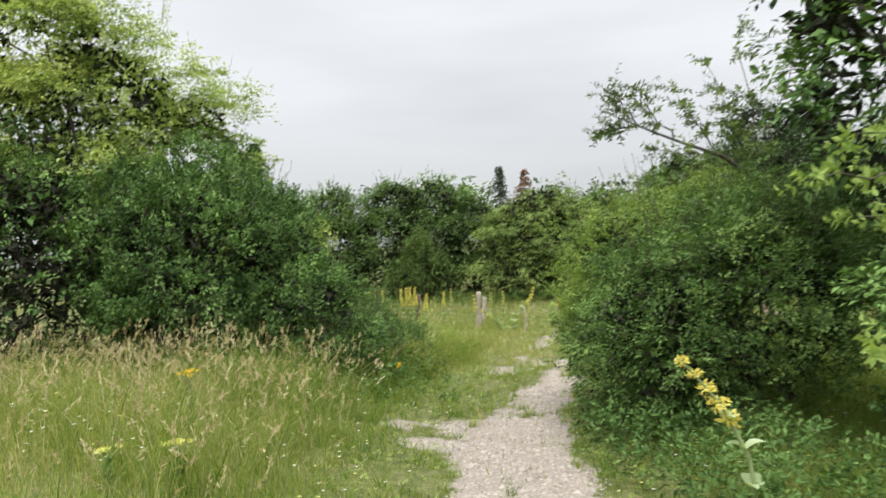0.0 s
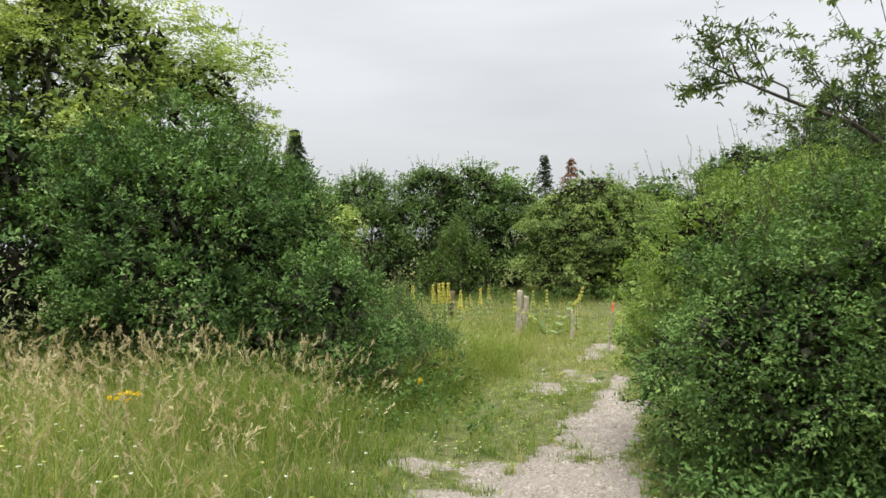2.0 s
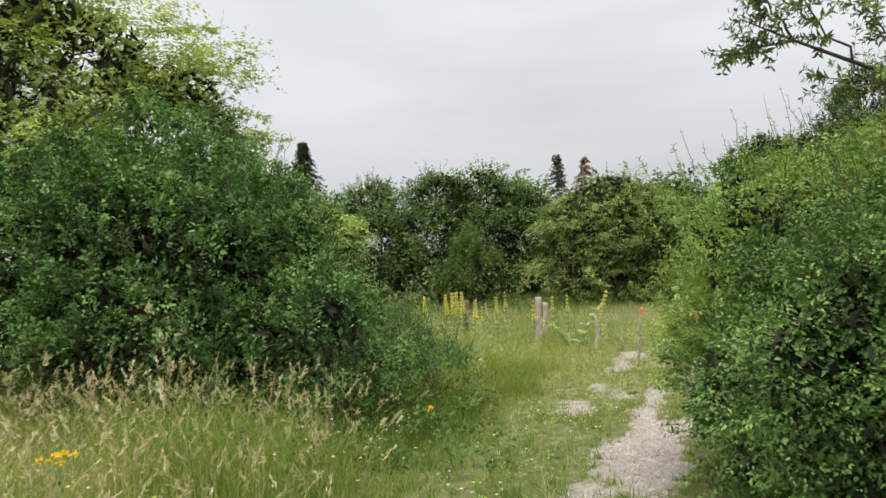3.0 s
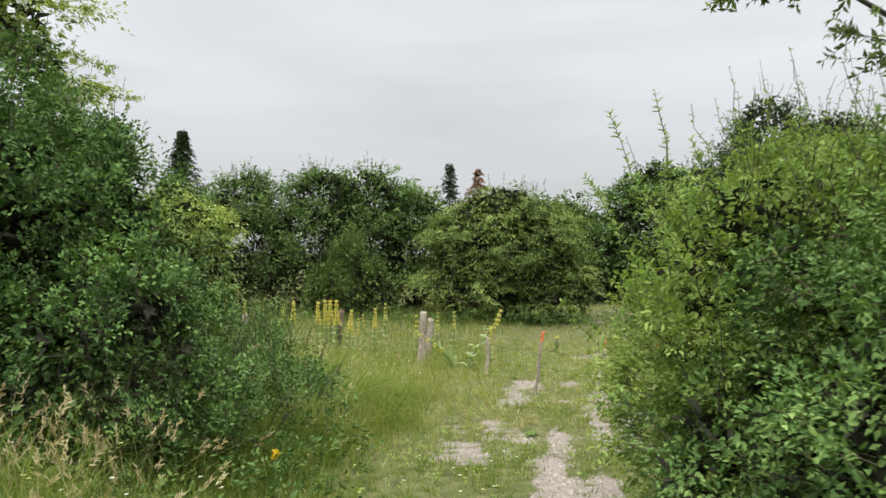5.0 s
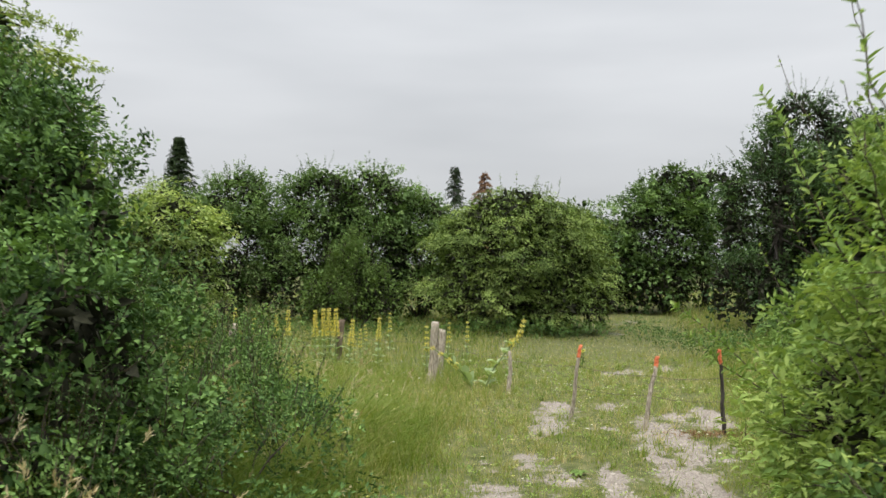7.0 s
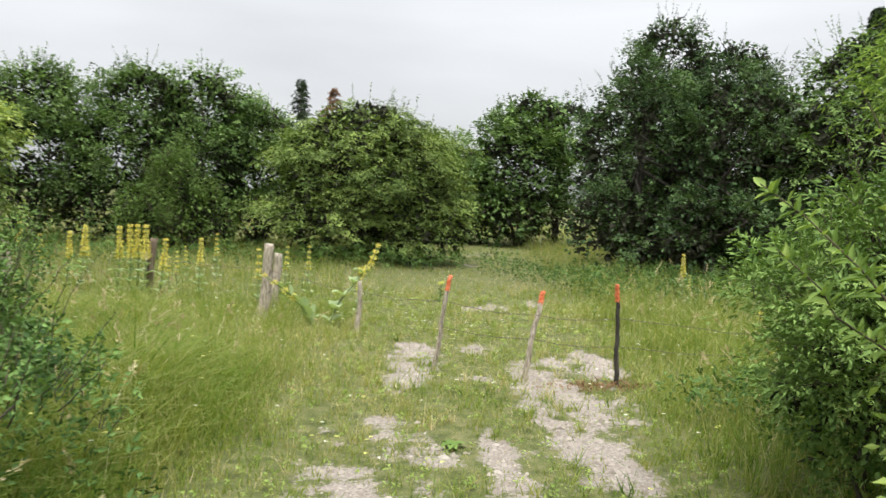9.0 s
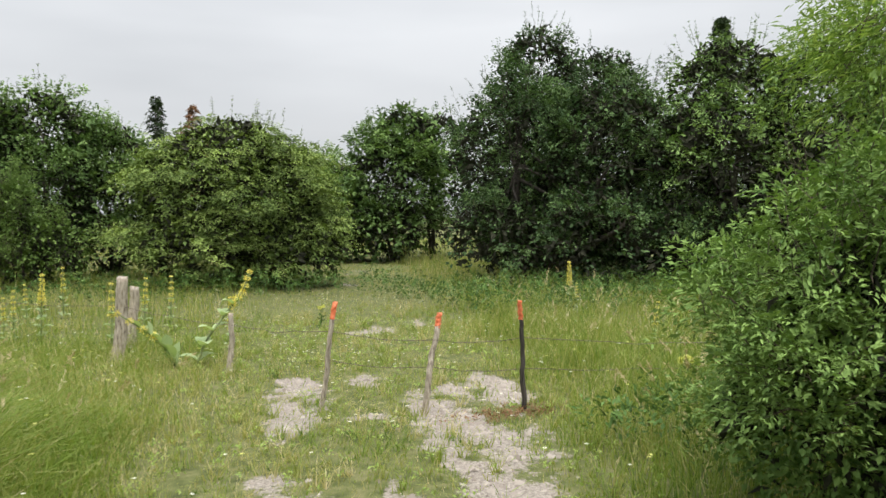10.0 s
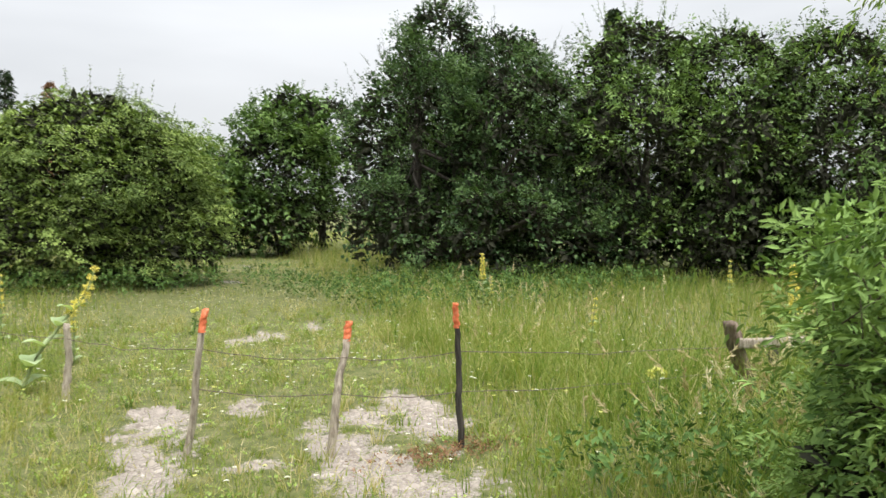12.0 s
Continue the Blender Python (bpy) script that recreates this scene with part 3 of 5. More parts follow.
plant("light_shrub", "light green shrub with drooping sprays at the bank", "shrub", (-7.9, 12.3),
      [(-7.4, 12.2, 1.6, 1.0, 0.9, 1.1), (-8.6, 12.6, 2.0, 1.2, 1.0, 1.5)],
      M_LIGHT_LEAF, 1300, 11, 0.28, 0.05, bough=0.4, flat=0.7, droop=0.25, spread=0.42, lift=0.1, stems=4, trunk=0.03, depth=0.14, bright=-0.1)
plant("low_thorn_shrub", "dark twiggy thorn shrub with upright shoots in the grass", "shrub", (-0.75, 13.2),
      [(-0.95, 12.9, 0.62, 0.6, 0.7, 0.55), (-0.25, 13.6, 0.5, 0.45, 0.6, 0.42), (-0.7, 14.9, 0.55, 0.55, 0.8, 0.55), (-1.4, 12.1, 0.6, 0.5, 0.5, 0.42)],
      M_DARK_LEAF, 1900, 8, 0.16, 0.036, flat=0.0, lift=0.9, stems=7, trunk=0.014, fill=0.0, bough=0.2, shoots=120, shoot_len=0.36, depth=0.25, limbs=False, bright=0.06)
plant("low_thorn_shrub", "young thorn shoots standing in tall grass", "shrub", (-0.9, 16.9),
      [(-0.8, 17.0, 0.7, 0.5, 0.6, 0.5), (-1.5, 16.6, 0.7, 0.6, 0.6, 0.7)],
      M_ROSE_LEAF, 1000, 8, 0.18, 0.042, flat=0.0, lift=0.9, stems=4, trunk=0.012, fill=0.0, bough=0.22, shoots=50, shoot_len=0.45, depth=0.2, limbs=False)
plant("round_tree", "mid green tree seen behind the thorn bush", "tree", (-5.8, 24.0),
      [(-5.6, 24.0, 3.0, 1.6, 1.6, 1.8), (-8.0, 24.5, 3.0, 2.0, 1.7, 2.2)], M_PALE_LEAF, 1300, 9, 0.36, 0.12, flat=0.4, stems=3, trunk=0.08)
plant("light_shrub", "light green layered shrub at the far edge of the meadow", "shrub", (-3.9, 28.2),
      [(-3.9, 28.2, 1.9, 1.5, 1.4, 2.1), (-5.6, 28.6, 1.6, 1.3, 1.3, 1.7)], M_LIGHT_LEAF, 1900, 11, 0.38, 0.085, bough=0.48, flat=0.8, droop=0.25, spread=0.4, lift=0.1, stems=4, trunk=0.05, depth=0.14, bright=-0.16)

# hedge across the meadow
for hx, hy, rad, top, tint in ((-2.7, 32.6, 1.35, 4.75, 0.0), (-0.6, 32.4, 1.6, 4.9, -0.04), (1.25, 32.5, 1.55, 4.95, 0.03), (3.0, 33.2, 1.5, 4.2, 0.0), (-5.4, 32.8, 1.8, 4.3, 0.05), (-8.6, 32.4, 2.2, 4.6, 0.0)):
    plant("hedge_tree", "dark green hedgerow tree with ragged upright twigs", "tree", (hx, hy),
          [(hx, hy, top * 0.42, rad, 1.4, top * 0.44), (hx + rng.uniform(-0.4, 0.5), hy, top * 0.7, rad * 0.75, 1.1, top * 0.3), (hx - 0.5, hy - 0.6, 0.9, rad * 0.8, 1.0, 1.0)],
          M_HEDGE_LEAF, (2000 if hx > -4 else 500), 10, 0.3, 0.078, fill=0.35, core=0.8, flat=0.2, lift=0.35, stems=3, trunk=0.06, bough=0.46, shoots=60, shoot_len=0.34, group="hedge trees", bright=tint + 0.04)
plant("juniper", "upright grey-green juniper in front of the hedge", "shrub", (0.6, 29.6),
      [(0.6, 29.6, 0.9, 0.95, 0.8, 0.95), (0.6, 29.6, 1.7, 0.45, 0.45, 0.8), (1.5, 29.9, 0.7, 0.6, 0.6, 1.1), (-0.2, 29.8, 0.7, 0.5, 0.5, 0.9)], M_JUNIPER, 1900, 10, 0.3, 0.055, flat=0.0, lift=1.2, ratio=0.3, bough=0.3, stems=3, trunk=0.04)
plant("hawthorn_dome", "rounded hawthorn with layered drooping green sprays", "tree", (5.3, 29.4),
      [(5.3, 29.4, 1.9, 2.85, 2.5, 2.0), (5.15, 29.4, 2.45, 2.3, 2.1, 1.75), (4.4, 28.6, 0.9, 1.7, 1.6, 1.1), (6.3, 28.6, 0.8, 1.7, 1.6, 1.0)],
      M_TIER_LEAF, 6200, 12, 0.26, 0.064, bright=0.06, bough=0.56, gap=2.0, core=0.78, flat=0.86, droop=0.35, spread=0.4, lift=0.0, stems=5, trunk=0.09, depth=0.07, fill=0.3, shoots=30, shoot_len=0.26)

# behind the gap where the path leaves
for bx, by, rad, top in ((12.9, 36.5, 2.1, 5.9), (10.4, 41.0, 2.0, 4.4), (15.6, 39.0, 2.3, 6.2), (7.6, 44.0, 2.4, 4.6), (13.4, 45.0, 2.6, 4.2), (18.5, 36.0, 2.6, 6.5), (16.6, 29.6, 2.3, 5.4)):
    plant("field_tree", "dark green tree at the end of the grassy track", "tree", (bx, by),
          [(bx, by, top * 0.45, rad, 1.9, top * 0.46), (bx + 0.4, by, top * 0.7, rad * 0.7, 1.4, top * 0.29), (bx - 0.7, by - 0.7, 1.1, rad * 0.7, 1.2, 1.2)],
          M_HEDGE_LEAF, (1600 if bx < 14 and by < 42 else 400), 9, 0.36, 0.12, fill=0.4, core=0.8, flat=0.45, bough=0.55, stems=3, trunk=0.08, shoots=40, shoot_len=0.4, group="trees behind the gap")

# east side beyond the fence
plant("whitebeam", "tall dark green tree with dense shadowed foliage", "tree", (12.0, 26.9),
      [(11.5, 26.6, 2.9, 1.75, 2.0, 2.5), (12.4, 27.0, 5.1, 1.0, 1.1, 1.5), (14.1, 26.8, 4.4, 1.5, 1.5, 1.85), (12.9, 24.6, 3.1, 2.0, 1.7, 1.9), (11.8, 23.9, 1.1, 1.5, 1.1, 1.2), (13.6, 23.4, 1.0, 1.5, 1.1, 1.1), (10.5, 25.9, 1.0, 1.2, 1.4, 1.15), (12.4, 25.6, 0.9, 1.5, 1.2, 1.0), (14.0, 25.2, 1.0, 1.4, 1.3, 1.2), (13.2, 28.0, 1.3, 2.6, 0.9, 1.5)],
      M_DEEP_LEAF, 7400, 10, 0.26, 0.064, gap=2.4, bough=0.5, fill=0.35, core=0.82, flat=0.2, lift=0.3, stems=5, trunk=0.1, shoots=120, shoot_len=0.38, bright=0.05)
for bx, by, rad, top, tint in ((15.4, 23.6, 2.3, 6.1, 0.14), (16.7, 22.1, 2.1, 5.8, 0.14), (17.9, 20.4, 2.3, 5.7, 0.06), (19.6, 18.0, 2.4, 5.6, 0.05), (20.6, 14.8, 2.4, 5.0, 0.0), (20.8, 11.0, 2.5, 5.2, 0.0)):
    plant("wood_edge_tree", "mid green tree in the wood edge hung with climbing leaves", "tree", (bx, by),
          [(bx, by, top * 0.46, rad, 1.9, top * 0.42), (bx + 0.3, by + 0.2, top * 0.72, rad * 0.75, 1.5, top * 0.28), (bx - 1.0, by - 0.9, top * 0.42, rad * 0.62, 1.0, top * 0.24), (bx - 0.6, by - 0.8, 0.9, rad * 0.9, 1.2, 1.0), (bx + 0.8, by + 1.2, 1.2, rad, 1.2, 1.3)],
          M_HEDGE_LEAF, (2200 if bx < 18 else 400), 10, 0.3, 0.072, fill=0.4, core=0.8, bough=0.5, gap=2.4, flat=0.3, droop=0.4, stems=3, trunk=0.09, shoots=60, shoot_len=0.34, group="trees of the wood edge", bright=tint)

for bx, by, rad, top in ((16.8, 26.6, 2.4, 4.6), (19.2, 23.6, 2.4, 4.4), (21.4, 20.0, 2.4, 4.6), (14.6, 29.4, 2.2, 4.2), (10.2, 37.0, 2.2, 3.4)):
    plant("wood_thicket", "dark undergrowth filling the wood behind its edge", "bush", (bx, by),
          [(bx, by, top * 0.42, rad, 1.6, top * 0.46), (bx - 0.8, by - 0.6, 1.0, rad, 1.4, 1.1), (bx + 0.9, by + 0.5, 1.0, rad, 1.4, 1.1)],
          M_HEDGE_LEAF, 500, 9, 0.4, 0.13, fill=0.6, core=0.9, bough=0.55, flat=0.3, stems=3, group="undergrowth of the wood", bright=-0.05)

# close bushes east of the path
plant("dog_rose_bush", "large leafy rose bush arching over the gravel path", "bush", (3.3, 8.9),
      [(3.3, 8.8, 1.25, 1.5, 1.6, 1.3), (3.9, 9.5, 1.6, 1.4, 1.4, 1.25), (2.35, 8.5, 1.1, 0.85, 0.9, 0.95), (2.2, 9.4, 0.85, 0.8, 0.7, 0.75)],
      M_ROSE_LEAF, 9800, 9, 0.13, 0.034, wild=0.34, fill=0.7, fill_leaf=1.3, bough=0.26, gap=2.6, core=0.68, flat=0.1, droop=0.2, lift=0.25, stems=7, trunk=0.025, twig=0.003, shoots=120, shoot_len=0.4, hem=0.25, bright=-0.06)
plant("cherry_bush", "pale green leafy bush with long upright shoots beside the path", "bush", (2.6, 10.3),
      [(2.7, 10.15, 1.35, 1.1, 0.95, 1.15), (2.5, 10.1, 1.9, 0.75, 0.65, 0.6), (2.75, 10.9, 1.1, 0.8, 0.45, 0.7), (3.4, 10.5, 1.8, 1.0, 0.9, 1.0)],
      M_PALE_LEAF, 6500, 9, 0.14, 0.04, bright=0.1, wild=0.35, fill=0.3, fill_leaf=1.3, bough=0.26, gap=2.6, core=0.68, flat=0.1, droop=0.3, ratio=0.4, lift=0.4, stems=6, trunk=0.025, twig=0.003, shoots=60, shoot_len=0.45, hem=0.2,
      extra=(((1.75, 9.75, 1.8), (1.35, 9.55, 2.64)), ((1.95, 9.85, 1.9), (1.62, 9.64, 2.72)), ((1.8, 10.1, 1.8), (1.37, 9.96, 2.38)), ((2.1, 9.9, 1.9), (1.85, 9.75, 2.55)), ((2.3, 10.2, 1.9), (2.1, 10.1, 2.6)),
             ((2.0, 10.8, 1.3), (1.54, 10.97, 1.68)), ((2.1, 10.9, 1.2), (1.62, 11.0, 1.55)), ((1.9, 9.7, 1.7), (1.5, 9.5, 2.3)), ((2.6, 10.3, 2.1), (2.5, 10.2, 2.6))))
plant("ash_tree", "tall dark leafy tree standing beside the path", "tree", (4.9, 7.2),
      [(4.6, 7.3, 3.6, 1.55, 1.7, 1.7), (5.2, 6.6, 1.6, 1.6, 1.7, 1.6), (4.2, 6.0, 1.1, 0.95, 1.0, 1.0), (5.4, 7.4, 5.0, 1.6, 1.7, 1.4)],
      M_DARK_LEAF, 2800, 10, 0.26, 0.075, fill=0.4, core=0.8, bough=0.4, flat=0.3, lift=0.1, stems=4, trunk=0.08, bright=0.05)
plant("privet_bush", "dense glossy green privet bush with lance shaped leaves", "bush", (4.2, 12.6),
      [(4.2, 12.6, 0.95, 1.05, 0.65, 0.9), (4.7, 12.4, 1.4, 1.0, 0.7, 0.75), (4.05, 12.95, 0.6, 0.55, 0.42, 0.6)],
      M_ROSE_LEAF, 7600, 9, 0.13, 0.036, bright=0.22, fill=0.5, fill_leaf=1.2, bough=0.24, gap=2.5, core=0.66, flat=0.15, lift=0.3, ratio=0.34, droop=0.25, stems=6, trunk=0.016, twig=0.003, shoots=90, shoot_len=0.3, limbs=False)
plant("willow_sapling", "slender sapling with hanging narrow pale leaves", "tree", (4.5, 12.2),
      [(4.5, 12.7, 2.3, 0.45, 0.36, 0.34), (5.0, 12.9, 2.75, 0.65, 0.5, 0.5), (4.6, 12.6, 2.8, 0.4, 0.35, 0.3)],
      M_PALE_LEAF, 1100, 10, 0.24, 0.044, bright=-0.06, full=True, wild=0.28, fill=0.0, bough=0.3, gap=3.4, flat=0.2, droop=0.7, lift=-0.1, ratio=0.25, stems=3, trunk=0.022, twig=0.003, shoots=10, shoot_len=0.4)

# pale low sprigs of the ash that hang towards the path
ash = bpy.data.objects["ash_tree"]
A0 = np.array(ash.location)
feet_a, tips_a = [], []
for a, b in (((3.6, 5.6, 2.3), (1.85, 4.6, 2.4)), ((3.6, 5.6, 2.1), (2.0, 4.5, 2.2)), ((3.4, 5.3, 1.6), (1.8, 4.05, 1.62)), ((3.6, 5.8, 2.6), (2.2, 4.8, 2.65))):
    w = wiggle(a, b, 9, 0.02, 0.05)
    tubes_object("limb", [(w - A0, np.linspace(0.012, 0.003, 9))], M_BARK, ash, sides=5)
    for q in w[5:]:
        for _ in range(3):
            feet_a.append(q)
            tips_a.append(q + unit(rng.normal(size=3) * np.array([0.8, 0.8, 0.35]) + np.array([-0.4, 0, 0])) * rng.uniform(0.1, 0.22))
lv, _ = shoot_chunks(feet_a, tips_a, 0.07, 9, 0.25, 0.5)
v, f, t = join_arrays(lv)
link_mesh("crown", v - A0, [f], M_PALE_LEAF, ash, "pale green leaf sprigs", tone=t)

# long drooping twig ends of the maple
maple = bpy.data.objects["field_maple"]
M0 = np.array(maple.location)
feet_m, tips_m = [], []
for a, b in (((-4.2, 16.8, 4.6), (-3.0, 17.4, 4.55)), ((-4.0, 17.0, 4.2), (-2.75, 17.6, 4.15)), ((-4.2, 16.6, 5.2), (-3.2, 17.2, 5.25)), ((-4.3, 15.8, 5.6), (-3.45, 16.2, 5.75)), ((-4.2, 16.8, 3.8), (-2.9, 17.5, 3.75))):
    w = wiggle(a, b, 9, 0.03, 0.06)
    tubes_object("limb", [(w - M0, np.linspace(0.012, 0.003, 9))], M_BARK, maple, sides=5)
    for q in w[1:]:
        for _ in range(5):
            dd = unit(rng.normal(size=3) * np.array([0.8, 0.9, 0.2]) + np.array([0.5, 0, -0.12]))
            feet_m.append(q)
            tips_m.append(q + dd * rng.uniform(0.15, 0.4))
lv, _ = shoot_chunks(feet_m, tips_m, 0.06, 13, 0.0, 0.5)
v, f, t = join_arrays(lv)
link_mesh("crown", v - M0, [f], M_LIGHT_LEAF, maple, tone=t)

# the limb that reaches out over the path from the rose bush
limb_thing = new("wild_service_tree")
limb_thing.location = (4.6, 10.3, land(4.6, 10.3))
L0 = np.array([4.6, 10.3, land(4.6, 10.3)])
main = np.array([0.2, 0.0, 0.15]) + np.array([(4.6, 10.3, 0.0), (4.5, 10.2, 1.5), (4.2, 10.1, 2.45), (3.5, 10.0, 2.9), (2.9, 9.95, 3.12), (2.45, 9.9, 3.3), (2.05, 9.86, 3.48)])
tubes_object("trunk", [(main - L0, np.array([0.05, 0.045, 0.035, 0.024, 0.016, 0.01, 0.004]))], M_BARK, limb_thing)
side_limbs, feet_l, tips_l = [], [], []
for a, b in (((3.5, 10.0, 2.9), (3.0, 10.1, 3.75)), ((4.2, 10.1, 2.45), (3.5, 10.3, 4.1)), ((2.9, 9.95, 3.12), (2.4, 9.8, 3.75)), ((4.2, 10.1, 2.45), (4.3, 9.8, 4.3)),
             ((3.5, 10.0, 2.9), (2.7, 9.9, 3.0)), ((2.45, 9.9, 3.3), (2.15, 9.8, 3.7)), ((3.9, 10.05, 2.7), (3.4, 9.7, 3.6)), ((4.2, 10.1, 2.45), (3.9, 10.2, 4.5)), ((2.45, 9.9, 3.3), (2.0, 9.95, 3.25))):
    w = wiggle(np.array(a) + np.array([0.2, 0, 0.15]), np.array(b) + np.array([0.2, 0, 0.15]), 7, 0.05)
    side_limbs.append((w - L0, np.linspace(0.012, 0.003, 7)))
    for q in w[2:]:
        for _ in range(5):
            dd = unit(rng.normal(size=3) * np.array([1.0, 0.9, 0.45]) + np.array([-0.35, 0, -0.05]))
            feet_l.append(q)
            tips_l.append(q + dd * rng.uniform(0.16, 0.34))
for one in side_limbs:
    tubes_object("limb", [one], M_BARK, limb_thing, sides=5)
lv, ll = shoot_chunks(feet_l, tips_l, 0.075, 13, 0.0, 0.36)
v, f, t = join_arrays(lv)
link_mesh("crown", v - L0, [f], M_TIER_LEAF, limb_thing, tone=t)
tagged(tubes_object("twig_growth", [(a - L0, r * 0.6) for a, r in ll], M_TWIG, limb_thing, sides=3), kind="stuff")
tagged(limb_thing, "slender tree with a leafy limb reaching over the path", "tree")


def conifer(name, label, base, height, radius, material, tiers, first=0.0, lean=(0, 0), slope=0.32):
    thing = new(name)
    thing.location = (*base, 0)
    top = np.array([lean[0], lean[1], height])
    tubes_object("trunk", [(np.linspace((0, 0, 0), top, 6), np.linspace(height * 0.014, 0.01, 6))], M_BARK, thing)
    pos, nn = [], []
    for i in range(tiers):
        for a in rng.uniform(0, 2 * np.pi, 10):
            t = first + (1 - first) * (i + rng.uniform(0, 0.8)) / tiers
            reach = (min(radius, slope * height * (1 - t)) + 0.03) * rng.uniform(0.55, 1.2)
            dirn = np.array([np.cos(a), np.sin(a), 0])
            for k in np.linspace(0.1, 0.98, 7):
                pos.append(top * t + dirn * reach * k + np.array([0, 0, 0.1 * reach * np.sin(k * 3) - 0.3 * reach * k]))
                nn.append(dirn + np.array([0, 0, -0.15]))
    p, nrm = np.array(pos), unit(np.array(nn))
    (v, f, t), _ = sprays(p, nrm, radius * 0.12, 8, radius * 0.085, flat=0.8, droop=0.5, spread=0.7, lift=-0.1, ratio=0.4)
    link_mesh("crown", v, [f], material, thing, tone=t)
    tagged(thing, label, "tree")
    return thing


conifer("spruce", "dark pointed spruce standing far behind the hedge", (-15.6, 92.0), 14.9, 3.2, M_NEEDLE, 26, 0.45, slope=0.4)
conifer("spruce", "dark spruce top beyond the hedge", (5.15, 40.0), 5.95, 1.0, M_NEEDLE, 15, 0.45, slope=0.3)
conifer("dead_spruce", "brown dried spruce beyond the hedge", (6.2, 40.6), 5.8, 1.1, M_DEAD_NEEDLE, 12, 0.4, (0.35, 0), 0.4)
conifer("spruce", "dark spruce tip above the wood edge", (33.4, 40.0), 12.2, 2.2, M_NEEDLE, 30, 0.25)
for bx, by, rad, top in ((6.0, 62.0, 3.0, 6.9), (29.0, 90.0, 5.0, 9.6), (24.0, 92.0, 4.5, 8.8), (2.0, 60.0, 4.0, 6.2), (14.0, 64.0, 5.0, 6.2), (20.0, 66.0, 5.0, 6.4), (-8.0, 62.0, 5.0, 6.0), (-22.0, 60.0, 6.0, 6.5)):
    plant("distant_tree", "hazy green broadleaf tree in the distance", "tree", (bx, by),
          [(bx, by, top * 0.55, rad, rad * 0.8, top * 0.45), (bx - rad * 0.3, by, top * 0.3, rad, rad * 0.8, top * 0.3)], M_HEDGE_LEAF, 260, 10, 0.8, 0.34, bough=0.9, fill=0.0, flat=0.4, stems=2, trunk=0.12, group="distant trees", limbs=False)

# ---------------------------------------------------------------- grass


def blade_arrays(x, y, h, lean, width, tone, z=None):
    """Bent grass blades of two segments."""
    n = len(x)
    z = ground_z(x, y) - 0.01 if z is None else z
    a = rng.uniform(0, 2 * np.pi, n)
    d = np.stack([np.cos(a), np.sin(a), np.zeros(n)], -1)
    fa = rng.uniform(0, np.pi, n)
    s = np.stack([np.cos(fa), np.sin(fa), np.zeros(n)], -1) * (width * 0.5)[:, None]
    b = np.stack([x, y, z], -1)
    up = np.array([[0, 0, 1.0]])
    m = b + up * (h * 0.6)[:, None] + d * (h * lean * 0.35)[:, None]
    tip = b + up * (h * (1 - 0.25 * lean))[:, None] + d * (h * lean)[:, None]
    v = np.stack([b - s, b + s, m + s * 0.6, m - s * 0.6, tip], 1).reshape(-1, 3)
    k = np.arange(n)[:, None] * 5
    f = np.concatenate([k + np.array([0, 1, 2]), k + np.array([3, 2, 4])])
    return (v, f, np.repeat(tone, 5)), tip


def scatter(x0, x1, y0, y1, count, keep):
    x, y = rng.uniform(x0, x1, count), rng.uniform(y0, y1, count)
    k = rng.random(count) < keep(x, y)
    return x[k], y[k]


def path_line(y):
    return np.interp(y, [-6, 4, 7.4, 9.4, 11.4, 14, 17, 22, 32, 45], [0.25, 0.45, 0.66, 0.98, 1.38, 2.3, 3.6, 5.4, 9.4, 13.0])


def grass_height(x, y):
    """Short on the walked strip, tall on the bank and in the patch by the fence."""
    off = x - path_line(y)
    west = smooth01((-off - 1.0 - 0.02 * y) / 1.5)
    east = smooth01((off - 0.75 - 0.02 * y) / 1.2)
    tall_w = 0.42 + 0.2 * soft_noise(x, y, 0.9)
    tall_w = np.where(y > 19, 0.22, tall_w) + 0.16 * smooth01((y - 12.5) / 2) * (1 - smooth01((y - 15.5) / 2)) - 0.24 * smooth01((y - 16.0) / 2) * (1 - smooth01((y - 18.5) / 1.5)) * (x > 0.4)
    tall_e = 0.3 + 0.12 * soft_noise(x, y, 1.1)
    return np.clip(0.075 + west * tall_w + east * tall_e, 0.05, 0.8)


def dryness(x, y):
    """Straw on the bank, fresh green near the bush foot and the patch, yellowish by the fence."""
    bank = smooth01((-x - 1.0) / 2.0) * (1 - smooth01((y - 10.0) / 3.0))
    off = np.abs(x - path_line(y))
    field = smooth01((y - 12) / 5.0) * (0.14 + 0.12 * (1 - smooth01((off - 1.0) / 1.5))) + 0.1 * smooth01((y - 20) / 6.0)
    patch = 0.08 * smooth01((y - 13) / 2) * (1 - smooth01((y - 19) / 3)) * (1 - smooth01((x - 2.2) / 1.0))
    return 0.32 + patch + 0.14 * bank + field + 0.1 * soft_noise(x, y, 1.3)


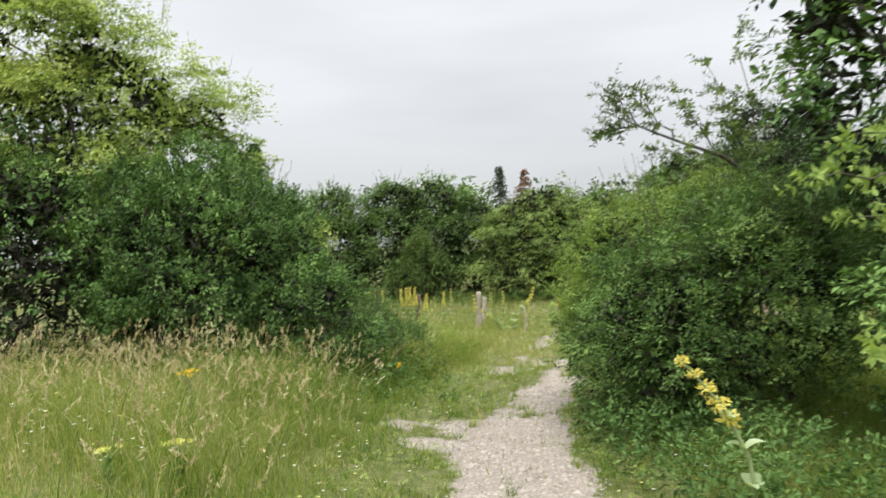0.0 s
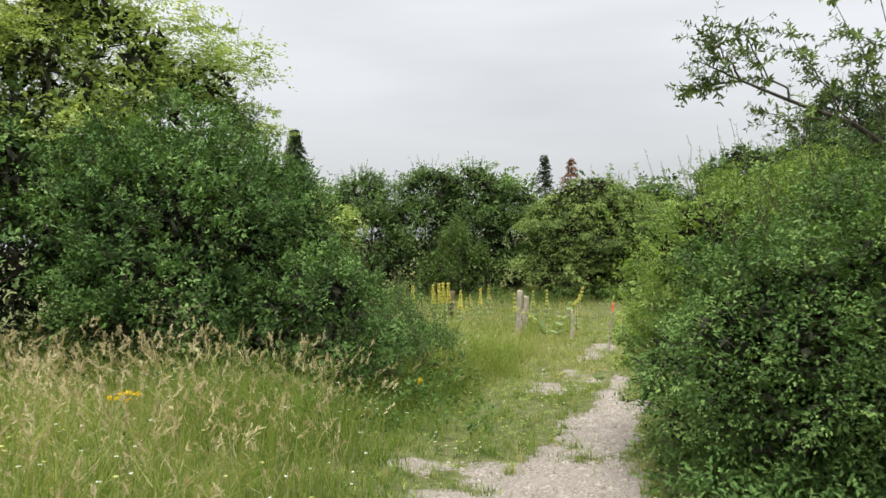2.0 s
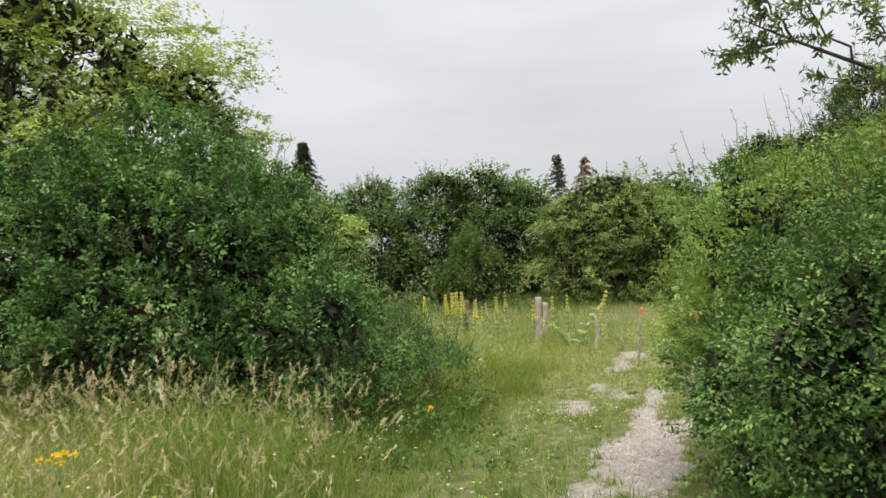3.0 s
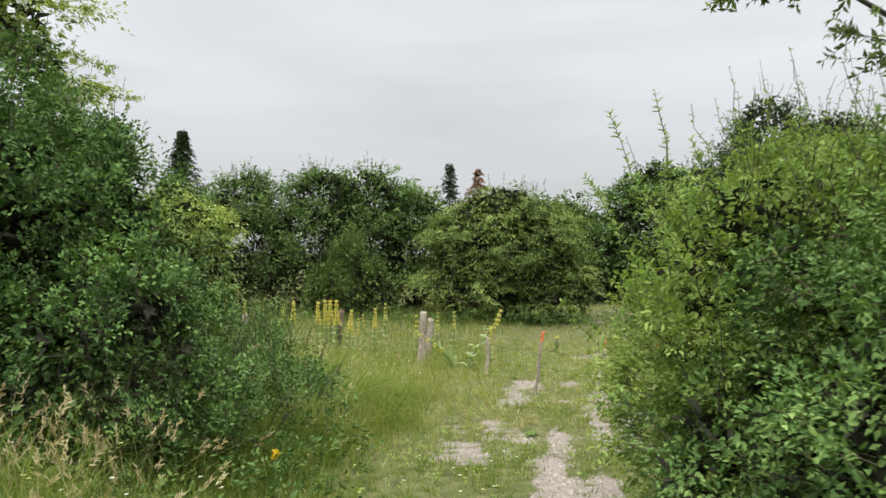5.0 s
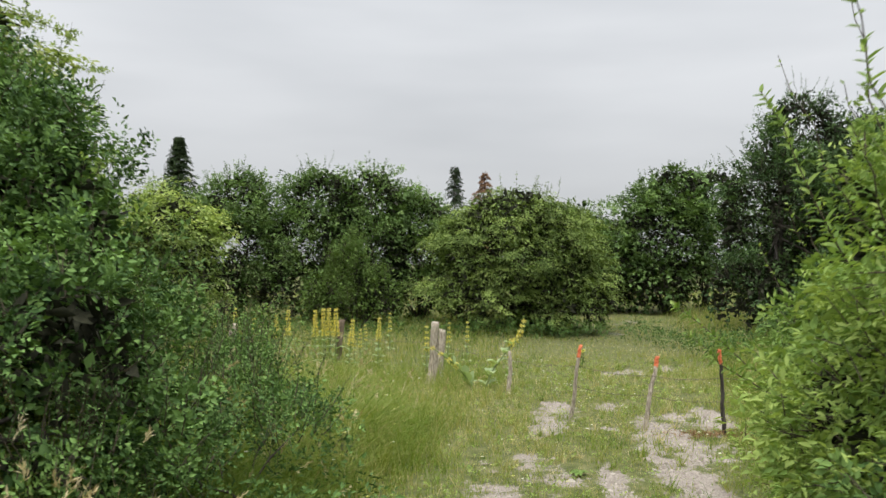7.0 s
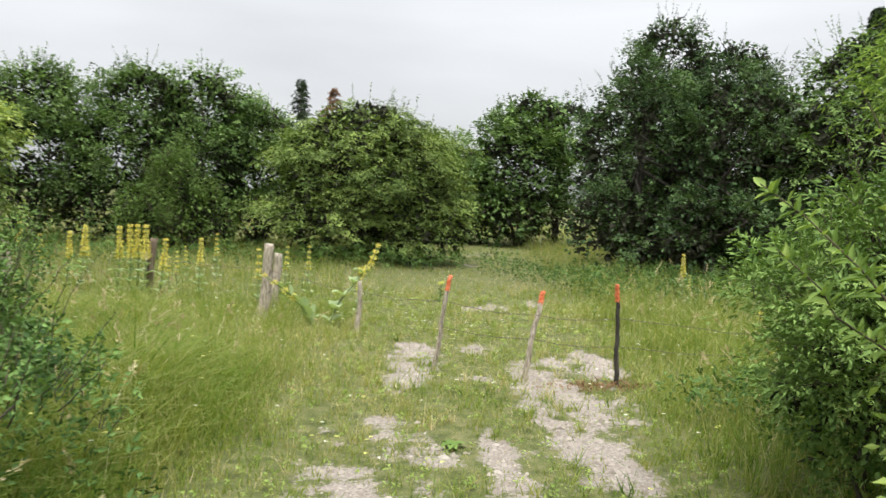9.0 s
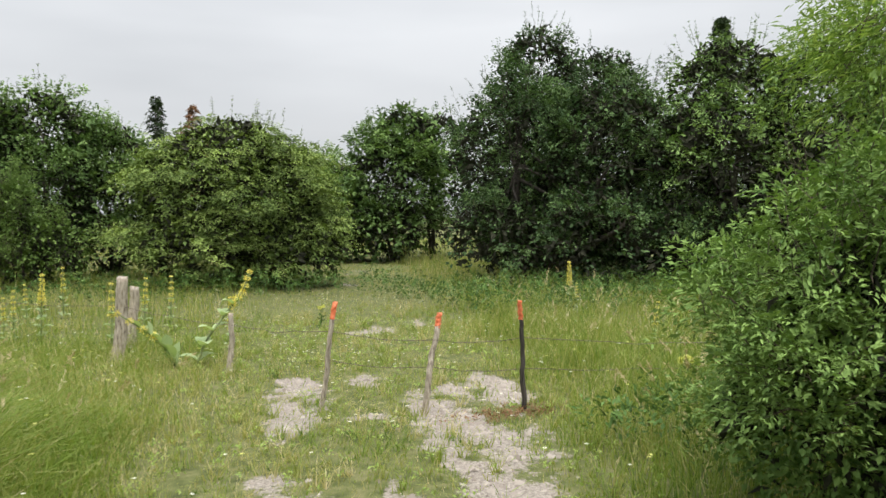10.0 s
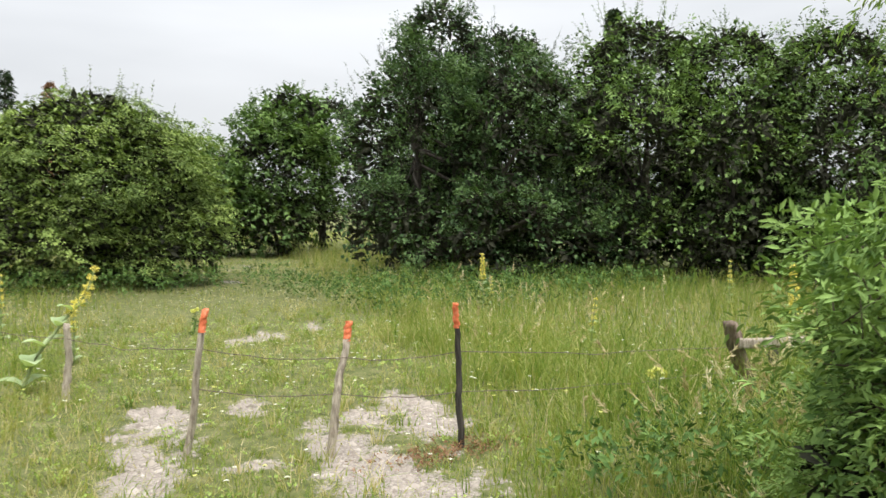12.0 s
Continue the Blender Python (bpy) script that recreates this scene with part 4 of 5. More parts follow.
def grass_object(name, label, boxes, width, lean, height_scale=1.0, dry_shift=0.0):
    chunks = []
    for x0, x1, y0, y1, count in boxes:
        x, y = scatter(x0, x1, y0, y1, count, lambda a, b: np.clip(1.25 - 1.5 * gravel_cover(a, b), 0.05, 1))
        tuft = soft_noise(x, y, 4.3) + 0.8 * soft_noise(y + 5, x - 2, 9.0)
        h = grass_height(x, y) * rng.uniform(0.45, 1.2, len(x)) * np.clip(1.0 + 0.7 * tuft, 0.25, 2.2) * height_scale
        tone = np.clip(dryness(x, y) + dry_shift - 0.16 * tuft + rng.normal(0, 0.2, len(x)) + 0.3 * (rng.random(len(x)) < 0.1), 0, 1)
        arr, _ = blade_arrays(x, y, h, rng.uniform(0.1, lean, len(x)), width * rng.uniform(0.6, 1.3, len(x)), tone)
        chunks.append(arr)
    v, f, t = join_arrays(chunks)
    ob = link_mesh(name, v, [f], M_GRASS, tone=t)
    return tagged(ob, label, "grass", kind="stuff")


grass_object("meadow_grass", "green and straw coloured meadow grass along the path", [(-6, 6.5, 4.5, 13, 80000), (-2.5, 8, 13, 21, 70000)], 0.0105, 1.0)
# coarse tussocks in the short turf
cx, cy = scatter(-2.5, 7.5, 5.0, 23.0, 5200, lambda a, b: (gravel_cover(a, b) < 0.62) * np.clip(0.6 + 0.6 * soft_noise(a, b, 1.9), 0.05, 1) * (grass_height(a, b) < 0.4))
reps = 13
x, y = np.repeat(cx, reps) + rng.normal(0, 0.028, len(cx) * reps), np.repeat(cy, reps) + rng.normal(0, 0.028, len(cx) * reps)
h = np.repeat(rng.uniform(0.06, 0.26, len(cx)), reps) * rng.uniform(0.6, 1.2, len(x))
arr, _ = blade_arrays(x, y, h, rng.uniform(0.3, 1.2, len(x)), rng.uniform(0.006, 0.012, len(x)), np.clip(np.repeat(dryness(cx, cy) + rng.normal(0, 0.2, len(cx)), reps) + rng.normal(0, 0.08, len(x)), 0, 1))
tagged(link_mesh("grass_tussocks", arr[0], [arr[1]], M_GRASS, tone=arr[2]), "coarse green and yellow tussocks in the short turf", "grass", kind="stuff")
x, y = scatter(-2.6, 2.4, 12.6, 19.5, 32000, lambda a, b: smooth01((grass_height(a, b) - 0.2) / 0.15))
h = grass_height(x, y) * rng.uniform(0.7, 1.35, len(x))
tuft = soft_noise(x, y, 3.4)
arr, _ = blade_arrays(x, y, h, rng.uniform(0.5, 1.25, len(x)), 0.014 * rng.uniform(0.7, 1.4, len(x)), np.clip(0.36 + 0.14 * tuft + rng.normal(0, 0.13, len(x)) + 0.3 * (rng.random(len(x)) < 0.08), 0, 1))
tagged(link_mesh("lush_grass", arr[0], [arr[1]], M_GRASS, tone=arr[2]), "lush bright green grass bending over near the fence", "grass", kind="stuff")
grass_object("field_grass", "yellowish green grass of the field behind the fence", [(-6, 16, 21, 36, 44000), (-14, -2, 13, 21, 6000), (6, 20, 12, 21, 24000)], 0.016, 0.7)
grass_object("track_grass", "short grass behind the start of the path", [(-6, 6, -4, 4.5, 12000)], 0.009, 0.7)
grass_object("far_grass", "pale grass at the end of the track", [(-20, 30, 36, 60, 16000)], 0.035, 0.7)

# seed heads over the tall grass on the bank and by the fence


def seed_heads(name, label, boxes, per=22, tall=(0.4, 1.0)):
    stems, heads = [], []
    for x0, x1, y0, y1, count in boxes:
        x, y = scatter(x0, x1, y0, y1, count, lambda a, b: smooth01((grass_height(a, b) - 0.22) / 0.15) * (0.35 + 0.65 * (soft_noise(a, b, 0.8) > -0.2)))
        h = rng.uniform(*tall, len(x)) * (0.55 + grass_height(x, y))
        lean = rng.uniform(0.15, 0.85, len(x))
        arr, tip = blade_arrays(x, y, h, lean, np.full(len(x), 0.0055), np.clip(rng.normal(0.92, 0.1, len(x)), 0, 1))
        stems.append(arr)
        base = np.stack([x, y, ground_z(x, y)], -1)
        ax = unit(tip - base)
        u = rng.random((len(x), per))
        length = rng.uniform(0.1, 0.2, (len(x), 1))
        p = tip[:, None] - ax[:, None] * ((1 - u) * length)[..., None] + rng.normal(0, 0.007, (len(x), per, 3)) * (1.2 - u)[..., None]
        p[..., 2] -= 0.03 * u ** 2
        d = ax[:, None] + rng.normal(0, 0.28, p.shape) - np.array([0, 0, 0.25])
        Ls = rng.uniform(0.022, 0.05, p.shape[:2]).ravel()
        heads.append(leaf_arrays(p.reshape(-1, 3), d.reshape(-1, 3), rng.normal(size=(p.shape[0] * per, 3)), Ls, Ls * 0.2, np.clip(np.repeat(rng.normal(0.5, 0.2, len(x)), per) + rng.normal(0, 0.1, len(Ls)), 0, 1)))
    v, f, t = join_arrays(heads)
    thing = link_mesh(name, v, [f], M_SEED, tone=t)
    v, f, t = join_arrays(stems)
    link_mesh("stalks", v, [f], M_GRASS, thing, tone=t)
    return tagged(thing, label, "grass", kind="stuff")


seed_heads("seeding_grass", "tall straw coloured grass heads nodding over the bank", [(-6.5, -0.9, 5.5, 12.2, 1700), (-2.5, 2.2, 13.0, 19, 550), (4.2, 9, 13.5, 21, 260), (4.3, 6.2, 13.2, 14.8, 130)], 20)

# broad-leaved weeds of the verges
for wx0, wx1, wy0, wy1, count, label in ((1.35, 3.0, 4.8, 9.6, 900, "tangled green weeds under the bush at the path edge"), (4.2, 6.4, 13.2, 14.9, 420, "leafy weeds and herbs beside the fence"),
                                         (-3.0, 0.4, 10.5, 14.0, 420, "low herbs at the foot of the thorn bush"), (7.0, 13.5, 20.5, 25.0, 1500, "rough herbs along the wood edge"), (-3.5, 8.5, 25.3, 28.5, 1100, "rough herbs along the hedge foot")):
    x, y = scatter(wx0, wx1, wy0, wy1, count, lambda a, b: (gravel_cover(a, b) < 0.2) * 1.0)
    p = np.stack([x, y, ground_z(x, y) + rng.uniform(0.03, 0.38, len(x))], -1)
    up = unit(rng.normal(0, 0.5, p.shape) + np.array([0, 0, 1.0]))
    (v, f, t), _ = sprays(p, up, 0.22, 9, 0.055, flat=0.1, droop=0.3, lift=0.6, ratio=0.4, bright=-0.15)
    tagged(link_mesh("verge_weeds", v, [f], M_ROSE_LEAF, tone=t), label, "weeds", kind="stuff")

# clover, plantain and other small broad leaves in the short turf
x, y = scatter(-2.2, 7.0, 5.5, 22.0, 6500, lambda a, b: (gravel_cover(a, b) < 0.55) * np.clip(0.75 + 0.6 * soft_noise(a, b, 2.2), 0.05, 1) * (grass_height(a, b) < 0.3))
p = np.stack([x, y, ground_z(x, y) + rng.uniform(0.0, 0.05, len(x))], -1)
(v, f, t), _ = sprays(p, unit(rng.normal(0, 0.5, p.shape) + np.array([0, 0, 1.0])), 0.06, 8, 0.026, flat=0.2, droop=0.2, spread=0.9, lift=0.2, ratio=0.5, bright=0.24)
tagged(link_mesh("turf_herbs", v, [f], M_PALE_LEAF, tone=t), "clover and plantain leaves in the short turf", "weeds", kind="stuff")

# loose stones on the path
x, y = scatter(-1.5, 6.5, 5.0, 23.5, 170000, lambda a, b: np.clip((gravel_cover(a, b) - 0.3) * 1.5, 0.0, 0.62))
count = len(x)
size = rng.uniform(0.007, 0.024, count) * np.where(rng.random(count) < 0.08, 1.8, 1.0)
octa = np.array([(1, 0, 0), (0, 1, 0), (-1, 0, 0), (0, -1, 0), (0, 0, 0.7)], float)
turn = rng.uniform(0, 6.28, count)
c, s = np.cos(turn), np.sin(turn)
o = octa[None] * size[:, None, None] * rng.uniform(0.65, 1.35, (count, 5, 1))
v = np.stack([o[..., 0] * c[:, None] - o[..., 1] * s[:, None], o[..., 0] * s[:, None] + o[..., 1] * c[:, None], o[..., 2]], -1) + np.stack([x, y, ground_z(x, y) - 0.012], -1)[:, None]
k = np.arange(count)[:, None] * 5
f = np.concatenate([k + np.array(q) for q in ((0, 1, 4), (1, 2, 4), (2, 3, 4), (3, 0, 4))])
tagged(link_mesh("gravel", v.reshape(-1, 3), [f], M_STONE, tone=np.repeat(np.clip(rng.normal(0.5, 0.2, count), 0, 1), 5)), "pale limestone chippings strewn on the path", "gravel", kind="stuff")

# ---------------------------------------------------------------- fence


def post(name, label, foot, top, radius, material, tip=0.0, rough=0.2, sides=9, flat=1.0):
    """A rough wooden stake from foot to top, split and uneven, with a painted tip if asked."""
    thing = new(name)
    z0 = land(*foot)
    thing.location = (*foot, z0)
    axis = np.array([top[0] - foot[0], top[1] - foot[1], top[2] - z0])

    def body(t0, t1, grow, seed):
        g = np.random.default_rng(seed)
        bm = bmesh.new()
        rings, prev = 14, None
        lump = g.normal(0, rough, sides)
        for i in range(rings + 1):
            t = t0 + (t1 - t0) * i / rings
            centre = axis * t + np.array([math.sin(t * 7 + seed) * 0.009 + g.normal(0, 0.0025), math.cos(t * 5 + seed) * 0.008 + g.normal(0, 0.0025), -0.08 if i == 0 and t0 == 0 else 0])
            r = radius * (1.08 - 0.22 * t) * grow
            ring = []
            for j in range(sides):
                a = 2 * math.pi * j / sides
                q = r * (1 + lump[j] + g.normal(0, rough * 0.25))
                top_cut = (0.16 * r * math.cos(a + seed) + g.normal(0, 0.1) * r) if i == rings else 0
                ring.append(bm.verts.new((centre[0] + q * math.cos(a), centre[1] + q * math.sin(a) * flat, centre[2] + top_cut)))
            if prev:
                for j in range(sides):
                    bm.faces.new((prev[j], prev[(j + 1) % sides], ring[(j + 1) % sides], ring[j]))
            prev = ring
        bm.faces.new(prev)
        return bm

    seed = int(abs(foot[0] * 100) + abs(foot[1] * 10))
    part("shaft", body(0.0, 1.0 - tip * 0.9, 1.0, seed), material, thing)
    if tip:
        part("painted_tip", body(1.0 - tip, 1.0, 1.1, seed), M_ORANGE, thing, "orange painted tip")
    return tagged(thing, label, "fence post", "fence posts")


post("fence_post", "thin grey wooden stake with an orange tip, leaning", (2.86, 16.65), (2.985, 16.66, 0.9), 0.026, M_GREY_WOOD, 0.15)
post("fence_post", "crooked grey wooden stake with an orange tip, leaning", (3.56, 16.15), (3.73, 16.2, 0.82), 0.025, M_GREY_WOOD, 0.15)
post("fence_post", "dark straight wooden stake with an orange tip", (4.36, 15.85), (4.29, 15.83, 0.93), 0.022, M_DARK_WOOD, 0.17)
post("fence_post", "short pale wooden stake beside a bent gentian", (2.58, 18.6), (2.6, 18.62, 0.62), 0.03, M_GREY_WOOD)
post("fence_post", "thick weathered grey fence post in the grass", (1.64, 19.9), (1.7, 19.9, 0.94), 0.075, M_GREY_WOOD, 0, 0.1)
post("fence_post", "weathered grey fence post behind a thicker one", (1.86, 20.6), (1.91, 20.6, 0.77), 0.06, M_GREY_WOOD, 0, 0.1)
post("fence_post", "brownish fence post among yellow gentians", (0.2, 22.0), (0.27, 22.0, 0.84), 0.065, M_BROWN_WOOD, 0, 0.1)
post("fence_post", "old grey fence post half hidden by shoots", (-1.6, 21.6), (-1.56, 21.6, 0.8), 0.07, M_GREY_WOOD, 0, 0.1)
post("fence_post", "split rotten brown fence post, leaning, ragged at the top", (7.0, 15.45), (6.76, 15.5, 0.64), 0.066, M_BROWN_WOOD, 0, 0.32, 11)
post("fence_post", "small dark fence stake under a grey rail", (7.75, 15.7), (7.75, 15.7, 0.42), 0.045, M_DARK_WOOD, 0, 0.15)
rail = new("fence_rail")
rail.location = (6.85, 15.5, 0.47)
bm = bmesh.new()
bmesh.ops.create_cube(bm, size=1.0)
bmesh.ops.subdivide_edges(bm, edges=bm.edges[:], cuts=3, use_grid_fill=True)
for q in bm.verts:
    q.co = Vector((q.co.x * 1.3 + 0.55, q.co.y * 0.035 + 0.2 * q.co.x, q.co.z * 0.075 - 0.13 * q.co.x - 0.05)) + Vector((0, 0.004 * math.sin(q.co.x * 31), 0.006 * math.sin(q.co.x * 17 + q.co.y * 9)))
part("board", bm, M_GREY_WOOD, rail)
tagged(rail, "weathered grey board nailed to a rotten post", "fence rail")

for i, (a, b) in enumerate((((1.66, 19.9, 0.62), (2.59, 18.6, 0.5)), ((2.59, 18.6, 0.5), (2.96, 16.65, 0.66)), ((2.96, 16.65, 0.66), (3.68, 16.17, 0.6)), ((3.68, 16.17, 0.6), (4.32, 15.84, 0.62)), ((4.32, 15.84, 0.62), (6.85, 15.5, 0.44)),
                            ((2.92, 16.65, 0.42), (3.64, 16.17, 0.38)), ((3.64, 16.17, 0.38), (4.34, 15.84, 0.36)), ((4.34, 15.84, 0.36), (6.95, 15.5, 0.24)), ((0.24, 22.0, 0.55), (1.66, 19.9, 0.62)))):
    wire = new("fence_wire")
    wire.location = a
    line = wiggle((0, 0, 0), np.array(b) - np.array(a), 10, 0.004, -0.03)
    tubes_object("strand", [(line, np.full(10, 0.0028))], M_WIRE, wire, sides=4)
    tagged(wire, "thin rusty wire strung between fence stakes", "wire", "fence wires")

# ---------------------------------------------------------------- flowers


def gentian(name, label, base, spine, whorls, leaf_pairs, flower=0.058, leaf=0.22, hug=0.0, reach=0.52):
    """Yellow gentian: fleshy stalk along spine, pairs of broad ribbed leaves, whorls of yellow flowers near the top."""
    thing = new(name)
    thing.location = (*base, land(*base))
    sp = np.array(spine, float)
    tt = np.linspace(0, 1, 12)
    line = np.stack([np.interp(tt, np.linspace(0, 1, len(sp)), sp[:, i]) for i in range(3)], -1)
    tubes_object("stem", [(line, np.linspace(0.016, 0.008, 12))], M_STALK, thing, sides=6)

    def at(t):
        return np.array([np.interp(t, tt, line[:, i]) for i in range(3)])

    for i in range(leaf_pairs):
        t = 0.06 + reach * i / max(1, leaf_pairs - 1)
        for sgn in (0, math.pi):
            a = i * 1.57 + sgn + rng.uniform(-0.3, 0.3)
            d = np.array([math.cos(a), math.sin(a), 0.75 + 0.5 * t]) + hug * unit(at(min(1, t + 0.1)) - at(t))
            ln = leaf * (1.25 - t) * rng.uniform(0.8, 1.15)
            d = d / np.linalg.norm(d)
            sd = np.cross(d, (0, 0, 1.0))
            sd /= np.linalg.norm(sd)
            upn = np.cross(sd, d)
            bm = bmesh.new()
            rows = []
            for k in range(6):
                q = k / 5
                w = ln * 0.27 * math.sin(math.pi * min(1, 0.12 + 0.88 * q)) ** 0.8 + 0.004
                mid = at(t) + d * ln * q - np.array([0, 0, 1.0]) * ln * (0.45 if hug == 0 else 0.2) * q * q
                rows.append([bm.verts.new(mid + sd * w * e + upn * abs(e) * w * 0.35) for e in (-1, -0.45, 0, 0.45, 1)])
            for r0, r1 in zip(rows[:-1], rows[1:]):
                for j in range(4):
                    bm.faces.new((r0[j], r0[j + 1], r1[j + 1], r1[j]))
            lf = part("leaf", bm, M_GENTIAN_LEAF, thing)
            at_tone = lf.data.attributes.new("tone", "FLOAT", "POINT")
            at_tone.data.foreach_set("value", np.full(len(lf.data.vertices), float(np.clip(rng.normal(0.5, 0.15), 0, 1)), dtype=np.float32))
    for i in range(whorls):
        t = 1 - 0.42 * (1 - i / max(1, whorls - 1)) if whorls > 1 else 0.97
        c = at(t)
        r = flower * (1.25 - 0.75 * (t - 0.55) / 0.45 * 0.7)
        m = 80
        dd = unit(rng.normal(size=(m, 3)) * np.array([1, 1, 0.6]) + np.array([0, 0, 0.25]))
        Ls = r * rng.uniform(0.35, 0.6, m)
        v, f, tn = leaf_arrays(c[None] + dd * r * rng.uniform(0.2, 0.75, (m, 1)), dd + rng.normal(0, 0.4, (m, 3)), rng.normal(size=(m, 3)), Ls, Ls * 0.5, np.clip(rng.normal(0.5, 0.2, m), 0, 1))
        link_mesh("flower_whorl", v, [f], M_YELLOW, thing, tone=tn)
    return tagged(thing, label, "flower", "yellow gentians")


G_UP = gentian("yellow_gentian", "upright yellow gentian in flower among tall grass", (-0.05, 22.0), [(0, 0, 0), (0.02, 0, 0.5), (0.0, 0, 1.02)], 7, 5)
G_SMALL = gentian("yellow_gentian", "small yellow gentian with few flower whorls", (1.63, 20.5), [(0, 0, 0), (0.01, 0, 0.4), (0.0, 0, 0.84)], 5, 4, 0.042, 0.17)
for gx0, gy0, hh, big in ((0.06, 22.15, 1.02, 1), (0.16, 21.9, 1.03, 1), (-0.22, 22.1, 0.98, 1), (0.38, 21.0, 0.9, 1), (0.93, 22.0, 0.86, 1), (1.3, 24.0, 0.8, 0), (2.2, 22.0, 0.76, 0), (2.55, 22.0, 0.77, 0),
                          (0.62, 22.0, 0.66, 0), (0.5, 21.8, 0.6, 0), (-0.75, 22.6, 0.95, 1), (-0.95, 22.8, 0.85, 1), (-0.7, 23.0, 0.9, 0), (-1.3, 23.0, 0.8, 0), (1.98, 20.9, 0.6, 0), (2.95, 20.2, 0.62, 0), (-1.9, 24.5, 0.9, 1), (-2.4, 25.0, 0.85, 1),
                          (0.78, 23.2, 0.62, 0), (9.0, 21.2, 0.84, 1), (12.4, 19.2, 0.72, 0), (8.45, 15.9, 0.98, 1), (7.45, 17.6, 0.6, 0), (8.9, 20.9, 0.5, 0)):
    src, ref_h = (G_UP, 1.02) if big else (G_SMALL, 0.84)
    k = hh / ref_h
    copy_thing(src, pose(gx0, gy0, land(gx0, gy0), rng.uniform(-4, 4), rng.uniform(-4, 4), rng.uniform(0, 360)) @ Matrix.Scale(k, 4))
gentian("yellow_gentian", "bent yellow gentian arching up over a short stake", (2.3, 19.0), [(0, 0, 0), (0.12, 0, 0.3), (0.36, 0.02, 0.6), (0.52, 0.04, 0.78), (0.6, 0.05, 1.0)], 6, 5, 0.05, 0.26)
gentian("yellow_gentian", "fallen yellow gentian with pale leaves leaning on a post", (2.12, 19.0), [(0, 0, 0.0), (-0.1, -0.02, 0.22), (-0.3, -0.02, 0.42), (-0.58, 0, 0.62)], 4, 6, 0.05, 0.24, 1.6, 0.7)
gentian("yellow_gentian", "leaning yellow gentian with large flower whorls beside the bush", (1.74, 5.25), [(0, 0, 0), (0.0, 0.02, 0.5), (-0.14, 0.08, 0.84), (-0.36, 0.11, 1.12)], 5, 4, 0.062, 0.2)


def ragwort(name, label, base, height, width, material=None):
    """Yellow composite: thin branched stalks with flat flower heads."""
    thing = new(name)
    z0 = land(*base)
    thing.location = (*base, z0)
    tubes_object("stem", [(wiggle((0, 0, 0), (0.02, 0, height * 0.85), 6, 0.02), np.linspace(0.005, 0.003, 6))], M_STALK, thing, sides=4)
    p = rng.uniform(0, height * 0.8, 26)
    dd = unit(rng.normal(size=(26, 3)) + np.array([0, 0, 0.3]))
    v, f, t = leaf_arrays(np.stack([p * 0, p * 0, p], -1), dd, rng.normal(size=(26, 3)) + np.array([0, 0, 1.0]), rng.uniform(0.05, 0.1, 26), rng.uniform(0.015, 0.03, 26), np.clip(rng.normal(0.5, 0.15, 26), 0, 1))
    link_mesh("leaves", v, [f], M_ROSE_LEAF, thing, tone=t)
    for _ in range(7):
        c = np.array([rng.normal(0, width * 0.4), rng.normal(0, width * 0.4), height * rng.uniform(0.92, 1.03)])
        tubes_object("flower_stalk", [(wiggle((0.01, 0, height * 0.75), c, 4, 0.03), np.linspace(0.003, 0.002, 4))], M_STALK, thing, sides=3)
        m = 40
        off = rng.normal(0, width * 0.1, (m, 3)) * np.array([1, 1, 0.35])
        dd = unit(rng.normal(size=(m, 3)) + np.array([0, 0, 0.2]))
        Ls = rng.uniform(0.014, 0.026, m)
        v, f, t = leaf_arrays(c + off, dd, np.array([[0, 0, 1.0]]) + rng.normal(0, 0.3, (m, 3)), Ls, Ls * 0.6, np.clip(rng.normal(0.5, 0.2, m), 0, 1))
        link_mesh("flower_head", v, [f], material or M_ORANGE_YELLOW, thing, tone=t)
    return tagged(thing, label, "flower")


ragwort("ragwort", "orange-yellow ragwort flowering in straw coloured grass", (-2.4, 8.6), 1.07 - land(-2.4, 8.6), 0.1)
ragwort("ragwort", "yellow ragwort flowering in the rough grass by the fence", (5.75, 15.4), 0.42, 0.07, M_PALE_YELLOW)
ragwort("ragwort", "small yellow ragwort in low shoots", (-0.35, 12.2), 0.45, 0.03)
ragwort("evening_primrose", "pale yellow flower cluster low in the meadow", (-1.9, 6.4), 0.42, 0.12, M_PALE_YELLOW)
ragwort("evening_primrose", "pale yellow flower cluster in tall grass", (-2.35, 6.2), 0.36, 0.1, M_PALE_YELLOW)
ragwort("mustard", "yellow-green weed on short grass beyond the fence", (4.5, 21.2), 0.32, 0.08, M_PALE_YELLOW)

